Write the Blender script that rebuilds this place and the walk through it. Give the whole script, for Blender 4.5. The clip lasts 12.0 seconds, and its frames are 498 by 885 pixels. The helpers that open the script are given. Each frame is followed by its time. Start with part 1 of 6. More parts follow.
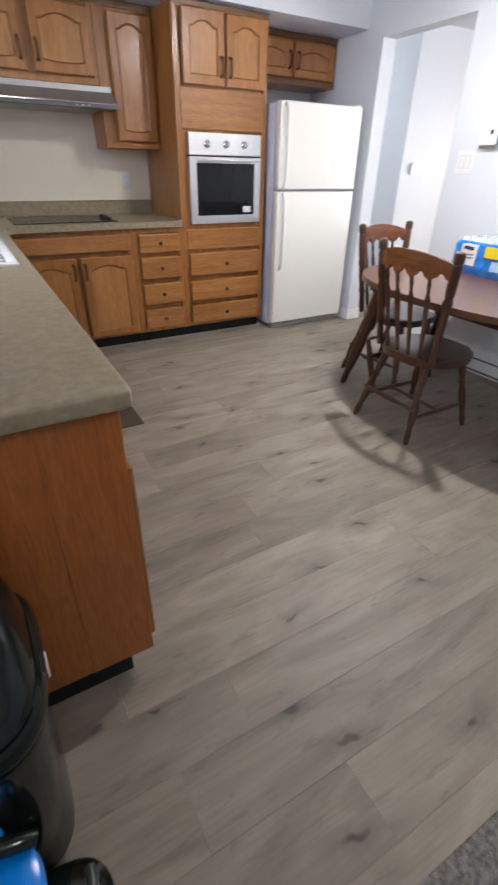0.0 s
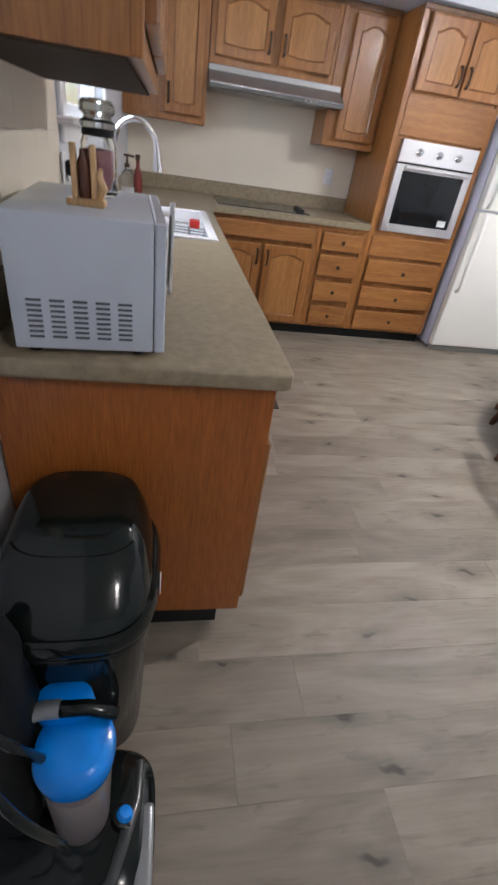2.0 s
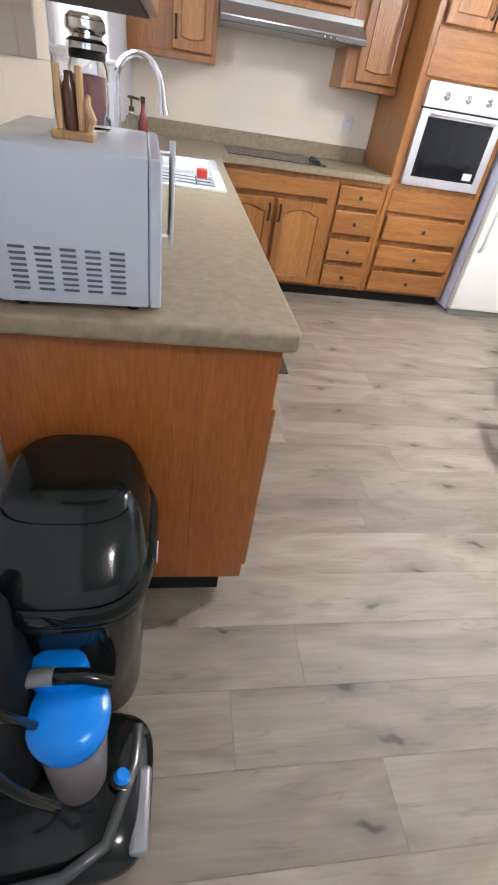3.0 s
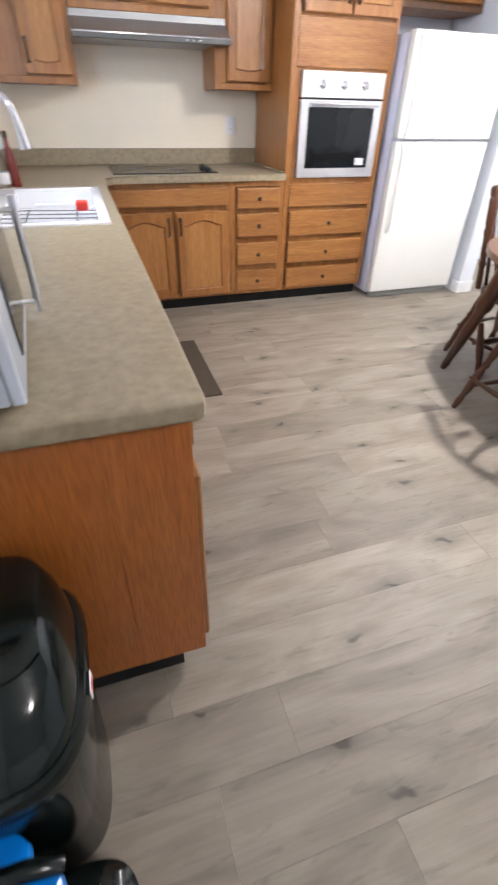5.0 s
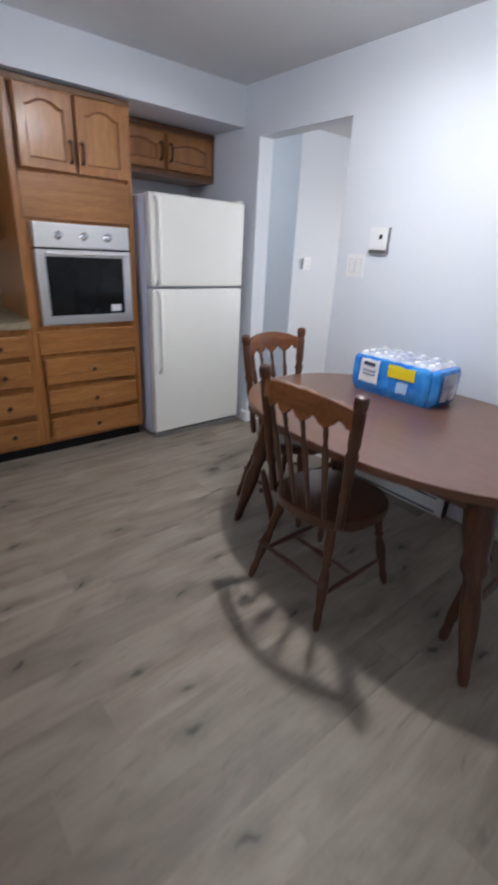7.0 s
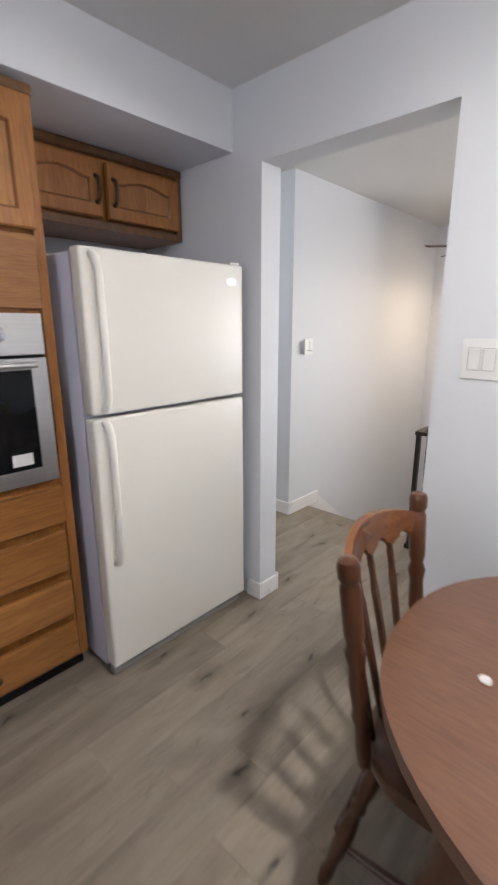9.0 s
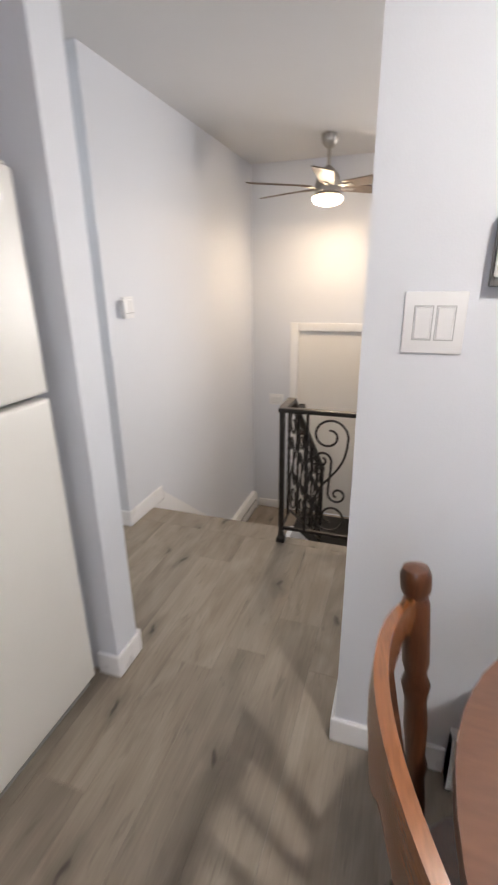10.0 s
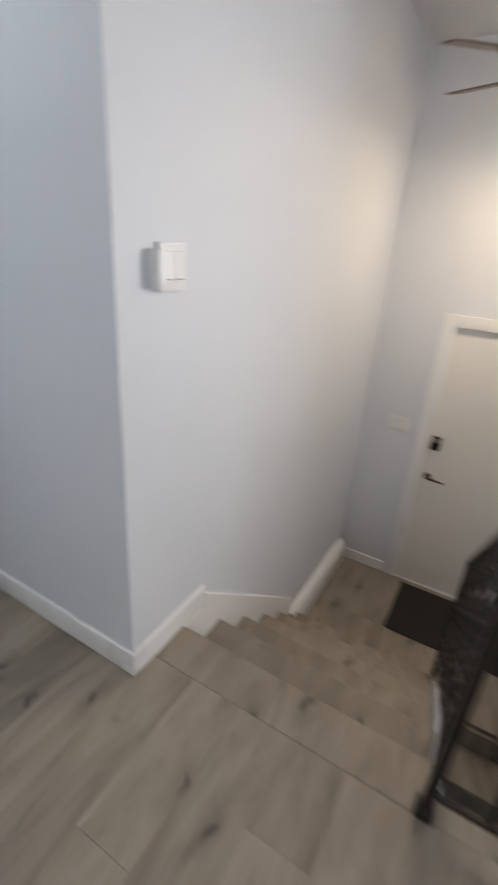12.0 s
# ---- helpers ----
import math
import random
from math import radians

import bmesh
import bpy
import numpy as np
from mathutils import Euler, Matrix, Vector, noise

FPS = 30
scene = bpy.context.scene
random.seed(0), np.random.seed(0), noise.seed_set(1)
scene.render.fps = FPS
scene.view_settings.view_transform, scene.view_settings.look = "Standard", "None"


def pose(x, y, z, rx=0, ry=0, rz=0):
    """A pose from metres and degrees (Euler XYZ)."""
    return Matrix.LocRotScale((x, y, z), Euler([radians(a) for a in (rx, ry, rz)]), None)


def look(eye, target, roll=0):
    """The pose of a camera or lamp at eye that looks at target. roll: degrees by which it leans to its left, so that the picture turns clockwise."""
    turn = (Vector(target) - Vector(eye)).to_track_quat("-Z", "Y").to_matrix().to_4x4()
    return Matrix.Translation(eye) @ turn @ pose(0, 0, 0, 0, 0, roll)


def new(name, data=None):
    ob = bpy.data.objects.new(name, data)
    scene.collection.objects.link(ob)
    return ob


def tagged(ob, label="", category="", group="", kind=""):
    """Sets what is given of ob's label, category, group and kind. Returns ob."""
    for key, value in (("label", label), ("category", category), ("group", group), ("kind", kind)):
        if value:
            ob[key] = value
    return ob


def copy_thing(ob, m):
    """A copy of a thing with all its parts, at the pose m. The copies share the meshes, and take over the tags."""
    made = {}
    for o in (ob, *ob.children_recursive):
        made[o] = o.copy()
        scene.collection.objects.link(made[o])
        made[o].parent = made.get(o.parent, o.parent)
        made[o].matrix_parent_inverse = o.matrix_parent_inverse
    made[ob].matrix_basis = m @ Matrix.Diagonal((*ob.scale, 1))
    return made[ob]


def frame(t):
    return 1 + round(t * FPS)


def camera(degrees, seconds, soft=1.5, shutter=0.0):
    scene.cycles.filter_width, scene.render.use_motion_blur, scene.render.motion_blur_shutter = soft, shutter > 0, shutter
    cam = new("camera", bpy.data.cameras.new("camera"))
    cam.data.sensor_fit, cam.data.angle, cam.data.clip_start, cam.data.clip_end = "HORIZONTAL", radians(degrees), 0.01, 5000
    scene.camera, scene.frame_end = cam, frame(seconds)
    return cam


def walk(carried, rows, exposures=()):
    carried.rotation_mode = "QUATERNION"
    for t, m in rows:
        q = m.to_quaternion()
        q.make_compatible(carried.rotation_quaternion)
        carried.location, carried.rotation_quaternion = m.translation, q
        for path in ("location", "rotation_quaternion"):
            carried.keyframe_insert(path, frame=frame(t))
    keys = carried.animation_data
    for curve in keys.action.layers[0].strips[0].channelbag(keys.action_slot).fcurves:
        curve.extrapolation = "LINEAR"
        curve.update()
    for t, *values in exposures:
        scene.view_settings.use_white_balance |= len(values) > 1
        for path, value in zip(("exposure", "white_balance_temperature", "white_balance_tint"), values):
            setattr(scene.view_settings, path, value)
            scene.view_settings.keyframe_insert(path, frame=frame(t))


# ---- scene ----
# camera and its walk
cam = camera(57.9, 12.0, soft=2.2, shutter=0.5)
PATH = [
    (0, (-1.524, -3.603, 1.279), (-0.669, -2.128, 0.234), 1.2),
    (0.3, (-1.526, -3.632, 1.292), (-0.777, -2.109, 0.234), 0.7),
    (0.5, (-1.53, -3.648, 1.312), (-0.785, -2.127, 0.248), 1.6),
    (0.7, (-1.537, -3.661, 1.333), (-0.805, -2.137, 0.265), 2.7),
    (1, (-1.544, -3.677, 1.325), (-0.958, -2.09, 0.259), 2.8),
    (1.5, (-1.571, -3.664, 1.314), (-1.078, -2.05, 0.24), 4.9),
    (1.7, (-1.573, -3.664, 1.312), (-1.083, -2.049, 0.236), 5.0),
    (2, (-1.594, -3.649, 1.3), (-1.221, -2.016, 0.208), 8.9),
    (2.5, (-1.588, -3.618, 1.266), (-1.264, -2.063, 0.051), 9.1),
    (4.5, (-1.483, -3.576, 1.295), (-1.058, -2.045, 0.08), 9.8),
    (5, (-1.462, -3.436, 1.304), (-0.949, -1.923, 0.102), 1.4),
    (5.5, (-1.411, -3.407, 1.303), (-0.785, -1.944, 0.092), -0.9),
    (6, (-1.263, -3.383, 1.305), (-0.405, -1.966, 0.184), -1.8),
    (6.3, (-1.111, -3.348, 1.322), (-0.137, -1.898, 0.350), 2.9),
    (6.5, (-1.026, -3.298, 1.336), (0.012, -1.856, 0.418), 4.8),
    (6.8, (-0.943, -3.164, 1.354), (0.169, -1.72, 0.53), 3.7),
    (7, (-0.859, -3.057, 1.386), (0.339, -1.66, 0.602), 3.0),
    (7.5, (-0.71, -2.779, 1.445), (0.636, -1.414, 0.875), 1.8),
    (7.7, (-0.612, -2.619, 1.453), (0.712, -1.206, 0.951), 1.1),
    (9.3, (0.05, -1.423, 1.438), (1.534, -0.19, 0.911), -0.8),
    (9.5, (0.156, -1.29, 1.449), (1.708, -0.169, 0.872), -1.0),
    (10, (0.441, -1.118, 1.425), (2.222, -0.511, 0.749), -0.8),
    (10.3, (0.661, -0.986, 1.439), (2.464, -0.474, 0.741), -1.4),
    (10.5, (0.791, -0.884, 1.419), (2.597, -0.426, 0.692), -0.5),
    (11, (1.097, -0.741, 1.43), (2.937, -0.601, 0.659), 2.5),
    (11.5, (1.462, -0.654, 1.389), (3.276, -0.385, 0.59), 3.5),
    (12, (1.761, -0.422, 1.368), (3.362, 0.453, 0.55), 4.3),
]
EXPOSURES = [(0, 1.2, 6500, 11), (1.0, 1.2, 6500, 11), (2.0, 1.25, 6450, 11), (2.5, 1.95, 6500, 11), (4.5, 2.0, 6500, 11), (5.5, 1.8, 6450, 11), (6.0, 1.35, 6300, 10),
             (6.5, 0.8, 6150, 10), (7.0, 0.55, 6150, 10), (7.7, 0.42, 6400, 10), (9.3, 0.72, 6900, 12), (10.0, 0.72, 7000, 13), (10.5, 0.75, 7000, 13), (11.0, 0.72, 7050, 14), (11.5, 0.6, 7050, 14), (12.0, 0.5, 6700, 10)]
walk(cam, [(t, look(eye, target, roll)) for t, eye, target, roll in PATH], EXPOSURES)

# world: a dim daylight sky outside the living room window
world = bpy.data.worlds.new("sky")
scene.world = world
world.use_nodes = True
wn = world.node_tree.nodes
sky = wn.new("ShaderNodeTexSky")
sky.sky_type, sky.sun_disc, sky.sun_elevation, sky.sun_rotation = "NISHITA", False, radians(35), radians(120)
world.node_tree.links.new(sky.outputs[0], wn["Background"].inputs[0])
wn["Background"].inputs[1].default_value = 0.12


def lamp(name, kind, where, watts, colour, size=0.1, turn=(0, 0, 0), shape=None, size_y=None):
    data = bpy.data.lights.new(name, kind)
    data.energy, data.color = watts, colour
    if kind == "AREA":
        data.size = size
        if shape:
            data.shape = shape
        if size_y:
            data.size_y = size_y
    else:
        data.shadow_soft_size = size
    ob = new(name, data)
    ob.matrix_world = pose(*where, *turn)
    return ob


CEIL = 2.44
lamp("kitchen_ceiling_bulb", "POINT", (0.578, -1.80, 2.31), 11.0, (1.0, 0.97, 0.94), 0.045)
lamp("kitchen_ceiling_disk", "AREA", (0.578, -1.80, 2.315), 13.5, (1.0, 0.97, 0.94), 0.09, (0, 0, 0), "DISK")
# Unseen fill behind the camera, added to lift cabinets, ceiling and shadows.
lamp("room_fill", "POINT", (-0.6, -4.5, 2.25), 12, (1.0, 0.96, 0.92), 0.12)
lamp("sink_window_daylight", "AREA", (-1.99, -1.25, 1.68), 9, (0.80, 0.88, 1.0), 1.0, (0, -90, 0), "RECTANGLE", 0.68)
lamp("fan_bulb", "POINT", (4.345, -0.46, 1.88), 2.2, (1.0, 0.74, 0.48), 0.11)
lamp("fan_disk", "AREA", (4.345, -0.46, 1.955), 7.0, (1.0, 0.78, 0.54), 0.24, (0, 0, 0), "DISK")
# Added fill that brightens corridor and hall; no lamp is seen there.
lamp("corridor_fill", "POINT", (2.1, 1.7, 2.28), 8, (0.95, 1.0, 0.96), 0.1)
lamp("window_daylight", "AREA", (6.1, -3.35, 1.25), 95, (1.0, 0.98, 0.95), 1.5, (0, 90, 0), "RECTANGLE", 1.2)


# materials
def material(name, base, rough=0.5, metal=0.0, second=None, scale=8.0, stretch=(1, 1, 1), mix=0.5, fine=60.0, bump=0.05, spec=0.5, coat=0.0, island=0.0):
    """A surface of two colours, mottled at one scale and fine-grained at another."""
    m = bpy.data.materials.new(name)
    m.use_nodes = True
    nt = m.node_tree
    n, link = nt.nodes, nt.links.new
    b = n["Principled BSDF"]
    second = second or tuple(c * 0.88 for c in base)
    tc, mp = n.new("ShaderNodeTexCoord"), n.new("ShaderNodeMapping")
    mp.inputs["Scale"].default_value = stretch
    link(tc.outputs["Object"], mp.inputs[0])
    n1, n2 = n.new("ShaderNodeTexNoise"), n.new("ShaderNodeTexNoise")
    n1.inputs["Scale"].default_value, n1.inputs["Detail"].default_value = scale, 5
    n2.inputs["Scale"].default_value, n2.inputs["Detail"].default_value = fine, 3
    link(mp.outputs[0], n1.inputs[0]), link(mp.outputs[0], n2.inputs[0])
    ramp = n.new("ShaderNodeValToRGB")
    ramp.color_ramp.elements[0].position, ramp.color_ramp.elements[1].position = 0.5 - mix / 2, 0.5 + mix / 2
    ramp.color_ramp.elements[0].color, ramp.color_ramp.elements[1].color = (*second, 1), (*base, 1)
    link(n1.outputs[0], ramp.inputs[0])
    out = ramp.outputs[0]
    if island:
        info, hsv = n.new("ShaderNodeObjectInfo"), n.new("ShaderNodeHueSaturation")
        rng = n.new("ShaderNodeMapRange")
        rng.inputs[3].default_value, rng.inputs[4].default_value = 1 - island, 1 + island
        link(info.outputs["Random"], rng.inputs[0]), link(rng.outputs[0], hsv.inputs["Value"])
        link(out, hsv.inputs["Color"])
        out = hsv.outputs[0]
    link(out, b.inputs["Base Color"])
    rr = n.new("ShaderNodeMapRange")
    rr.inputs[3].default_value, rr.inputs[4].default_value = max(rough - 0.08, 0.02), min(rough + 0.08, 1)
    link(n1.outputs[0], rr.inputs[0]), link(rr.outputs[0], b.inputs["Roughness"])
    b.inputs["Metallic"].default_value = metal
    b.inputs["Specular IOR Level"].default_value = spec
    b.inputs["Coat Weight"].default_value = coat
    b.inputs["Coat Roughness"].default_value = 0.15
    if bump:
        bp = n.new("ShaderNodeBump")
        bp.inputs["Strength"].default_value, bp.inputs["Distance"].default_value = bump, 0.004
        link(n2.outputs[0], bp.inputs["Height"]), link(bp.outputs[0], b.inputs["Normal"])
    return m


def oak(name, light, dark, along="z", rough=0.38, scale=1.0, contrast=0.5, coat=0.25):
    """Varnished oak: long streaks of grain along one axis, with fine dark pores."""
    m = bpy.data.materials.new(name)
    m.use_nodes = True
    nt = m.node_tree
    n, link = nt.nodes, nt.links.new
    b = n["Principled BSDF"]
    tc, mp, mp2 = n.new("ShaderNodeTexCoord"), n.new("ShaderNodeMapping"), n.new("ShaderNodeMapping")
    k = {"x": (0.7, 9, 9), "y": (9, 0.7, 9), "z": (9, 9, 0.7)}[along]
    mp.inputs["Scale"].default_value = [v * scale for v in k]
    mp2.inputs["Scale"].default_value = [v * scale * 7 for v in k]
    info = n.new("ShaderNodeObjectInfo")
    shift = n.new("ShaderNodeVectorMath")
    shift.operation = "MULTIPLY_ADD"
    shift.inputs[1].default_value = (1, 1, 1)
    link(tc.outputs["Object"], shift.inputs[0]), link(info.outputs["Random"], shift.inputs[2])
    link(shift.outputs[0], mp.inputs[0]), link(shift.outputs[0], mp2.inputs[0])
    n1, n2 = n.new("ShaderNodeTexNoise"), n.new("ShaderNodeTexNoise")
    n1.inputs["Scale"].default_value, n1.inputs["Detail"].default_value, n1.inputs["Distortion"].default_value = 2.0, 6, 1.2
    n2.inputs["Scale"].default_value, n2.inputs["Detail"].default_value = 3.0, 4
    link(mp.outputs[0], n1.inputs[0]), link(mp2.outputs[0], n2.inputs[0])
    ramp = n.new("ShaderNodeValToRGB")
    ramp.color_ramp.elements[0].position, ramp.color_ramp.elements[1].position = 0.5 - contrast / 2, 0.5 + contrast / 2
    ramp.color_ramp.elements[0].color, ramp.color_ramp.elements[1].color = (*dark, 1), (*light, 1)
    link(n1.outputs[0], ramp.inputs[0])
    pores = n.new("ShaderNodeMapRange")
    pores.inputs[1].default_value, pores.inputs[2].default_value = 0.3, 0.62
    pores.inputs[3].default_value, pores.inputs[4].default_value = 0.72, 1.05
    link(n2.outputs[0], pores.inputs[0])
    hsv = n.new("ShaderNodeHueSaturation")
    link(ramp.outputs[0], hsv.inputs["Color"]), link(pores.outputs[0], hsv.inputs["Value"])
    link(hsv.outputs[0], b.inputs["Base Color"])
    b.inputs["Roughness"].default_value = rough
    b.inputs["Coat Weight"].default_value, b.inputs["Coat Roughness"].default_value = coat, 0.2
    bp = n.new("ShaderNodeBump")
    bp.inputs["Strength"].default_value, bp.inputs["Distance"].default_value = 0.12, 0.002
    link(n2.outputs[0], bp.inputs["Height"]), link(bp.outputs[0], b.inputs["Normal"])
    return m


def glass(name, tint=(1, 1, 1), rough=0.02, weight=1.0):
    m = bpy.data.materials.new(name)
    m.use_nodes = True
    b = m.node_tree.nodes["Principled BSDF"]
    b.inputs["Base Color"].default_value = (*tint, 1)
    b.inputs["Transmission Weight"].default_value = weight
    b.inputs["Roughness"].default_value = rough
    b.inputs["IOR"].default_value = 1.45
    return m


def glow(name, colour, strength):
    m = bpy.data.materials.new(name)
    m.use_nodes = True
    b = m.node_tree.nodes["Principled BSDF"]
    b.inputs["Base Color"].default_value = (*colour, 1)
    b.inputs["Emission Color"].default_value = (*colour, 1)
    b.inputs["Emission Strength"].default_value = strength
    return m


def plank_material():
    """Grey-brown wood-look vinyl: each plank its own tone and grain, soft streaks, scattered dark knots."""
    m = bpy.data.materials.new("vinyl_plank")
    m.use_nodes = True
    nt = m.node_tree
    n, link = nt.nodes, nt.links.new
    b = n["Principled BSDF"]
    tc, info = n.new("ShaderNodeTexCoord"), n.new("ShaderNodeObjectInfo")
    shift = n.new("ShaderNodeVectorMath")
    shift.operation = "MULTIPLY_ADD"
    shift.inputs[1].default_value = (1, 1, 1)
    jump = n.new("ShaderNodeMath")
    jump.operation = "MULTIPLY"
    jump.inputs[1].default_value = 37.0
    link(info.outputs["Random"], jump.inputs[0])
    link(tc.outputs["Object"], shift.inputs[0]), link(jump.outputs[0], shift.inputs[2])

    def noise_at(scale, size, detail, distort=0.0):
        mp, t = n.new("ShaderNodeMapping"), n.new("ShaderNodeTexNoise")
        mp.inputs["Scale"].default_value = scale
        t.inputs["Scale"].default_value, t.inputs["Detail"].default_value, t.inputs["Distortion"].default_value = size, detail, distort
        link(shift.outputs[0], mp.inputs[0]), link(mp.outputs[0], t.inputs[0])
        return t.outputs[0]

    streak = noise_at((1.0, 3.4, 1), 2.0, 7, 1.1)
    grain = noise_at((1.2, 28, 1), 4.0, 4, 0.3)
    ramp = n.new("ShaderNodeValToRGB")
    e = ramp.color_ramp.elements
    e[0].position, e[1].position = 0.29, 0.72
    e[0].color, e[1].color = (0.192, 0.158, 0.126, 1), (0.335, 0.290, 0.240, 1)
    link(streak, ramp.inputs[0])
    fine = n.new("ShaderNodeMapRange")
    fine.inputs[1].default_value, fine.inputs[2].default_value = 0.25, 0.75
    fine.inputs[3].default_value, fine.inputs[4].default_value = 0.91, 1.08
    link(grain, fine.inputs[0])
    tone = n.new("ShaderNodeMapRange")
    tone.inputs[3].default_value, tone.inputs[4].default_value = 0.84, 1.09
    link(info.outputs["Random"], tone.inputs[0])
    # knots: sparse dark cores drawn out along the grain
    mpk, vor = n.new("ShaderNodeMapping"), n.new("ShaderNodeTexVoronoi")
    mpk.inputs["Scale"].default_value = (1.7, 4.4, 1)
    vor.voronoi_dimensions = "2D"
    vor.inputs["Scale"].default_value = 1.0
    warp = n.new("ShaderNodeMixRGB")
    warp.inputs[0].default_value = 0.10
    wob = n.new("ShaderNodeTexNoise")
    wob.inputs["Scale"].default_value = 9
    link(shift.outputs[0], wob.inputs[0])
    link(shift.outputs[0], warp.inputs[1]), link(wob.outputs["Color"], warp.inputs[2])
    link(warp.outputs[0], mpk.inputs[0]), link(mpk.outputs[0], vor.inputs[0])
    knot = n.new("ShaderNodeMapRange")
    knot.inputs[1].default_value, knot.inputs[2].default_value = 0.018, 0.05
    knot.inputs[3].default_value, knot.inputs[4].default_value = 0.42, 1.0
    halo = n.new("ShaderNodeMapRange")
    halo.inputs[1].default_value, halo.inputs[2].default_value = 0.03, 0.19
    halo.inputs[3].default_value, halo.inputs[4].default_value = 0.70, 1.0
    link(vor.outputs["Distance"], halo.inputs[0])
    link(vor.outputs["Distance"], knot.inputs[0])
    # short dark flecks along the grain
    fleck = n.new("ShaderNodeMapRange")
    fleck.inputs[1].default_value, fleck.inputs[2].default_value = 0.60, 0.72
    fleck.inputs[3].default_value, fleck.inputs[4].default_value = 1.0, 0.78
    link(noise_at((3.0, 14, 1), 2.4, 4, 0.8), fleck.inputs[0])
    a0 = n.new("ShaderNodeMath")
    a0.operation = "MULTIPLY"
    link(knot.outputs[0], a0.inputs[0]), link(fleck.outputs[0], a0.inputs[1])
    a4 = n.new("ShaderNodeMath")
    a4.operation = "MULTIPLY"
    link(a0.outputs[0], a4.inputs[0]), link(halo.outputs[0], a4.inputs[1])
    a1, a2 = n.new("ShaderNodeMath"), n.new("ShaderNodeMath")
    a1.operation = a2.operation = "MULTIPLY"
    link(fine.outputs[0], a1.inputs[0]), link(tone.outputs[0], a1.inputs[1])
    link(a1.outputs[0], a2.inputs[0]), link(a4.outputs[0], a2.inputs[1])
    hsv = n.new("ShaderNodeHueSaturation")
    link(ramp.outputs[0], hsv.inputs["Color"]), link(a2.outputs[0], hsv.inputs["Value"])
    link(hsv.outputs[0], b.inputs["Base Color"])
    rr = n.new("ShaderNodeMapRange")
    rr.inputs[3].default_value, rr.inputs[4].default_value = 0.42, 0.58
    link(streak, rr.inputs[0]), link(rr.outputs[0], b.inputs["Roughness"])
    bp = n.new("ShaderNodeBump")
    bp.inputs["Strength"].default_value, bp.inputs["Distance"].default_value = 0.1, 0.002
    link(grain, bp.inputs["Height"]), link(bp.outputs[0], b.inputs["Normal"])
    return m


PAINT = material("wall_paint_cool_white", (0.70, 0.73, 0.79), 0.55, second=(0.675, 0.71, 0.775), scale=1.4, fine=180, bump=0.12)
CEILING = material("ceiling_paint", (0.72, 0.73, 0.75), 0.8, second=(0.68, 0.69, 0.71), scale=1.2, fine=120, bump=0.15)
TRIM = material("trim_gloss_white", (0.83, 0.84, 0.86), 0.3, second=(0.79, 0.80, 0.82), scale=3, fine=90, bump=0.04)
PLANK = plank_material()
PLANK_GAP = material("plank_underlay", (0.235, 0.202, 0.167), 0.9, second=(0.205, 0.176, 0.145), scale=5, fine=80)
CARPET = material("grey_carpet", (0.26, 0.25, 0.24), 0.95, second=(0.11, 0.105, 0.10), scale=60, mix=0.25, fine=350, bump=0.9)
OAK = oak("honey_oak_upright", (0.40, 0.168, 0.044), (0.25, 0.094, 0.022))
OAK_X = oak("honey_oak_across", (0.40, 0.175, 0.05), (0.26, 0.10, 0.026), "x")
OAK_RED = oak("reddish_oak_panel", (0.45, 0.142, 0.028), (0.31, 0.088, 0.016), contrast=0.7)
OAK_PANEL = oak("pale_oak_panel", (0.47, 0.22, 0.066), (0.33, 0.138, 0.036))
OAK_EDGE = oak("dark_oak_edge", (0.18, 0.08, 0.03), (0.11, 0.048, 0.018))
WALNUT = oak("dark_stained_wood", (0.115, 0.042, 0.019), (0.050, 0.018, 0.009), "z", 0.3, 1.4, 0.6, 0.4)
# Stained chair wood made lighter and warmer for lamp highlights on the crest.
WALNUT_LIT = oak("lit_stained_rail", (0.30, 0.115, 0.042), (0.16, 0.056, 0.022), "x", 0.26, 1.4, 0.6, 0.5)
TABLETOP = oak("table_laminate_walnut", (0.165, 0.076, 0.042), (0.125, 0.055, 0.031), "y", 0.3, 1.2, 0.7, 0.3)
LAMINATE = material("olive_stone_laminate", (0.33, 0.268, 0.180), 0.42, second=(0.23, 0.185, 0.122), scale=42, mix=0.4, fine=140, bump=0.03)
TILE = material("cream_tile", (0.78, 0.71, 0.595), 0.45, second=(0.77, 0.70, 0.585), scale=2, fine=60, bump=0.0, island=0.012)
GROUT = material("pale_grout", (0.745, 0.68, 0.575), 0.8, scale=20)
STEEL = material("brushed_steel", (0.80, 0.80, 0.80), 0.36, 1.0, (0.70, 0.70, 0.71), 3, (1, 1, 40), 0.6, 90, 0.02)
STEEL_DARK = material("grey_hood_steel", (0.42, 0.42, 0.42), 0.4, 0.8, (0.35, 0.35, 0.35), 3, (1, 30, 30), 0.6, 90, 0.02)
HOOD_LIP = material("dark_hood_lip", (0.13, 0.13, 0.13), 0.4, 0.7, (0.10, 0.10, 0.10), 3, (1, 30, 30), 0.6, 90, 0.02)
CHROME = material("chrome", (0.8, 0.8, 0.82), 0.08, 1.0, (0.75, 0.75, 0.77), 4, fine=30, bump=0.0)
NICKEL = material("brushed_nickel", (0.46, 0.44, 0.41), 0.35, 1.0, (0.38, 0.36, 0.34), 5, fine=90, bump=0.02)
BLACKGLASS = material("black_glass", (0.008, 0.009, 0.010), 0.06, second=(0.006, 0.007, 0.008), scale=2, fine=20, bump=0.0, spec=0.3)
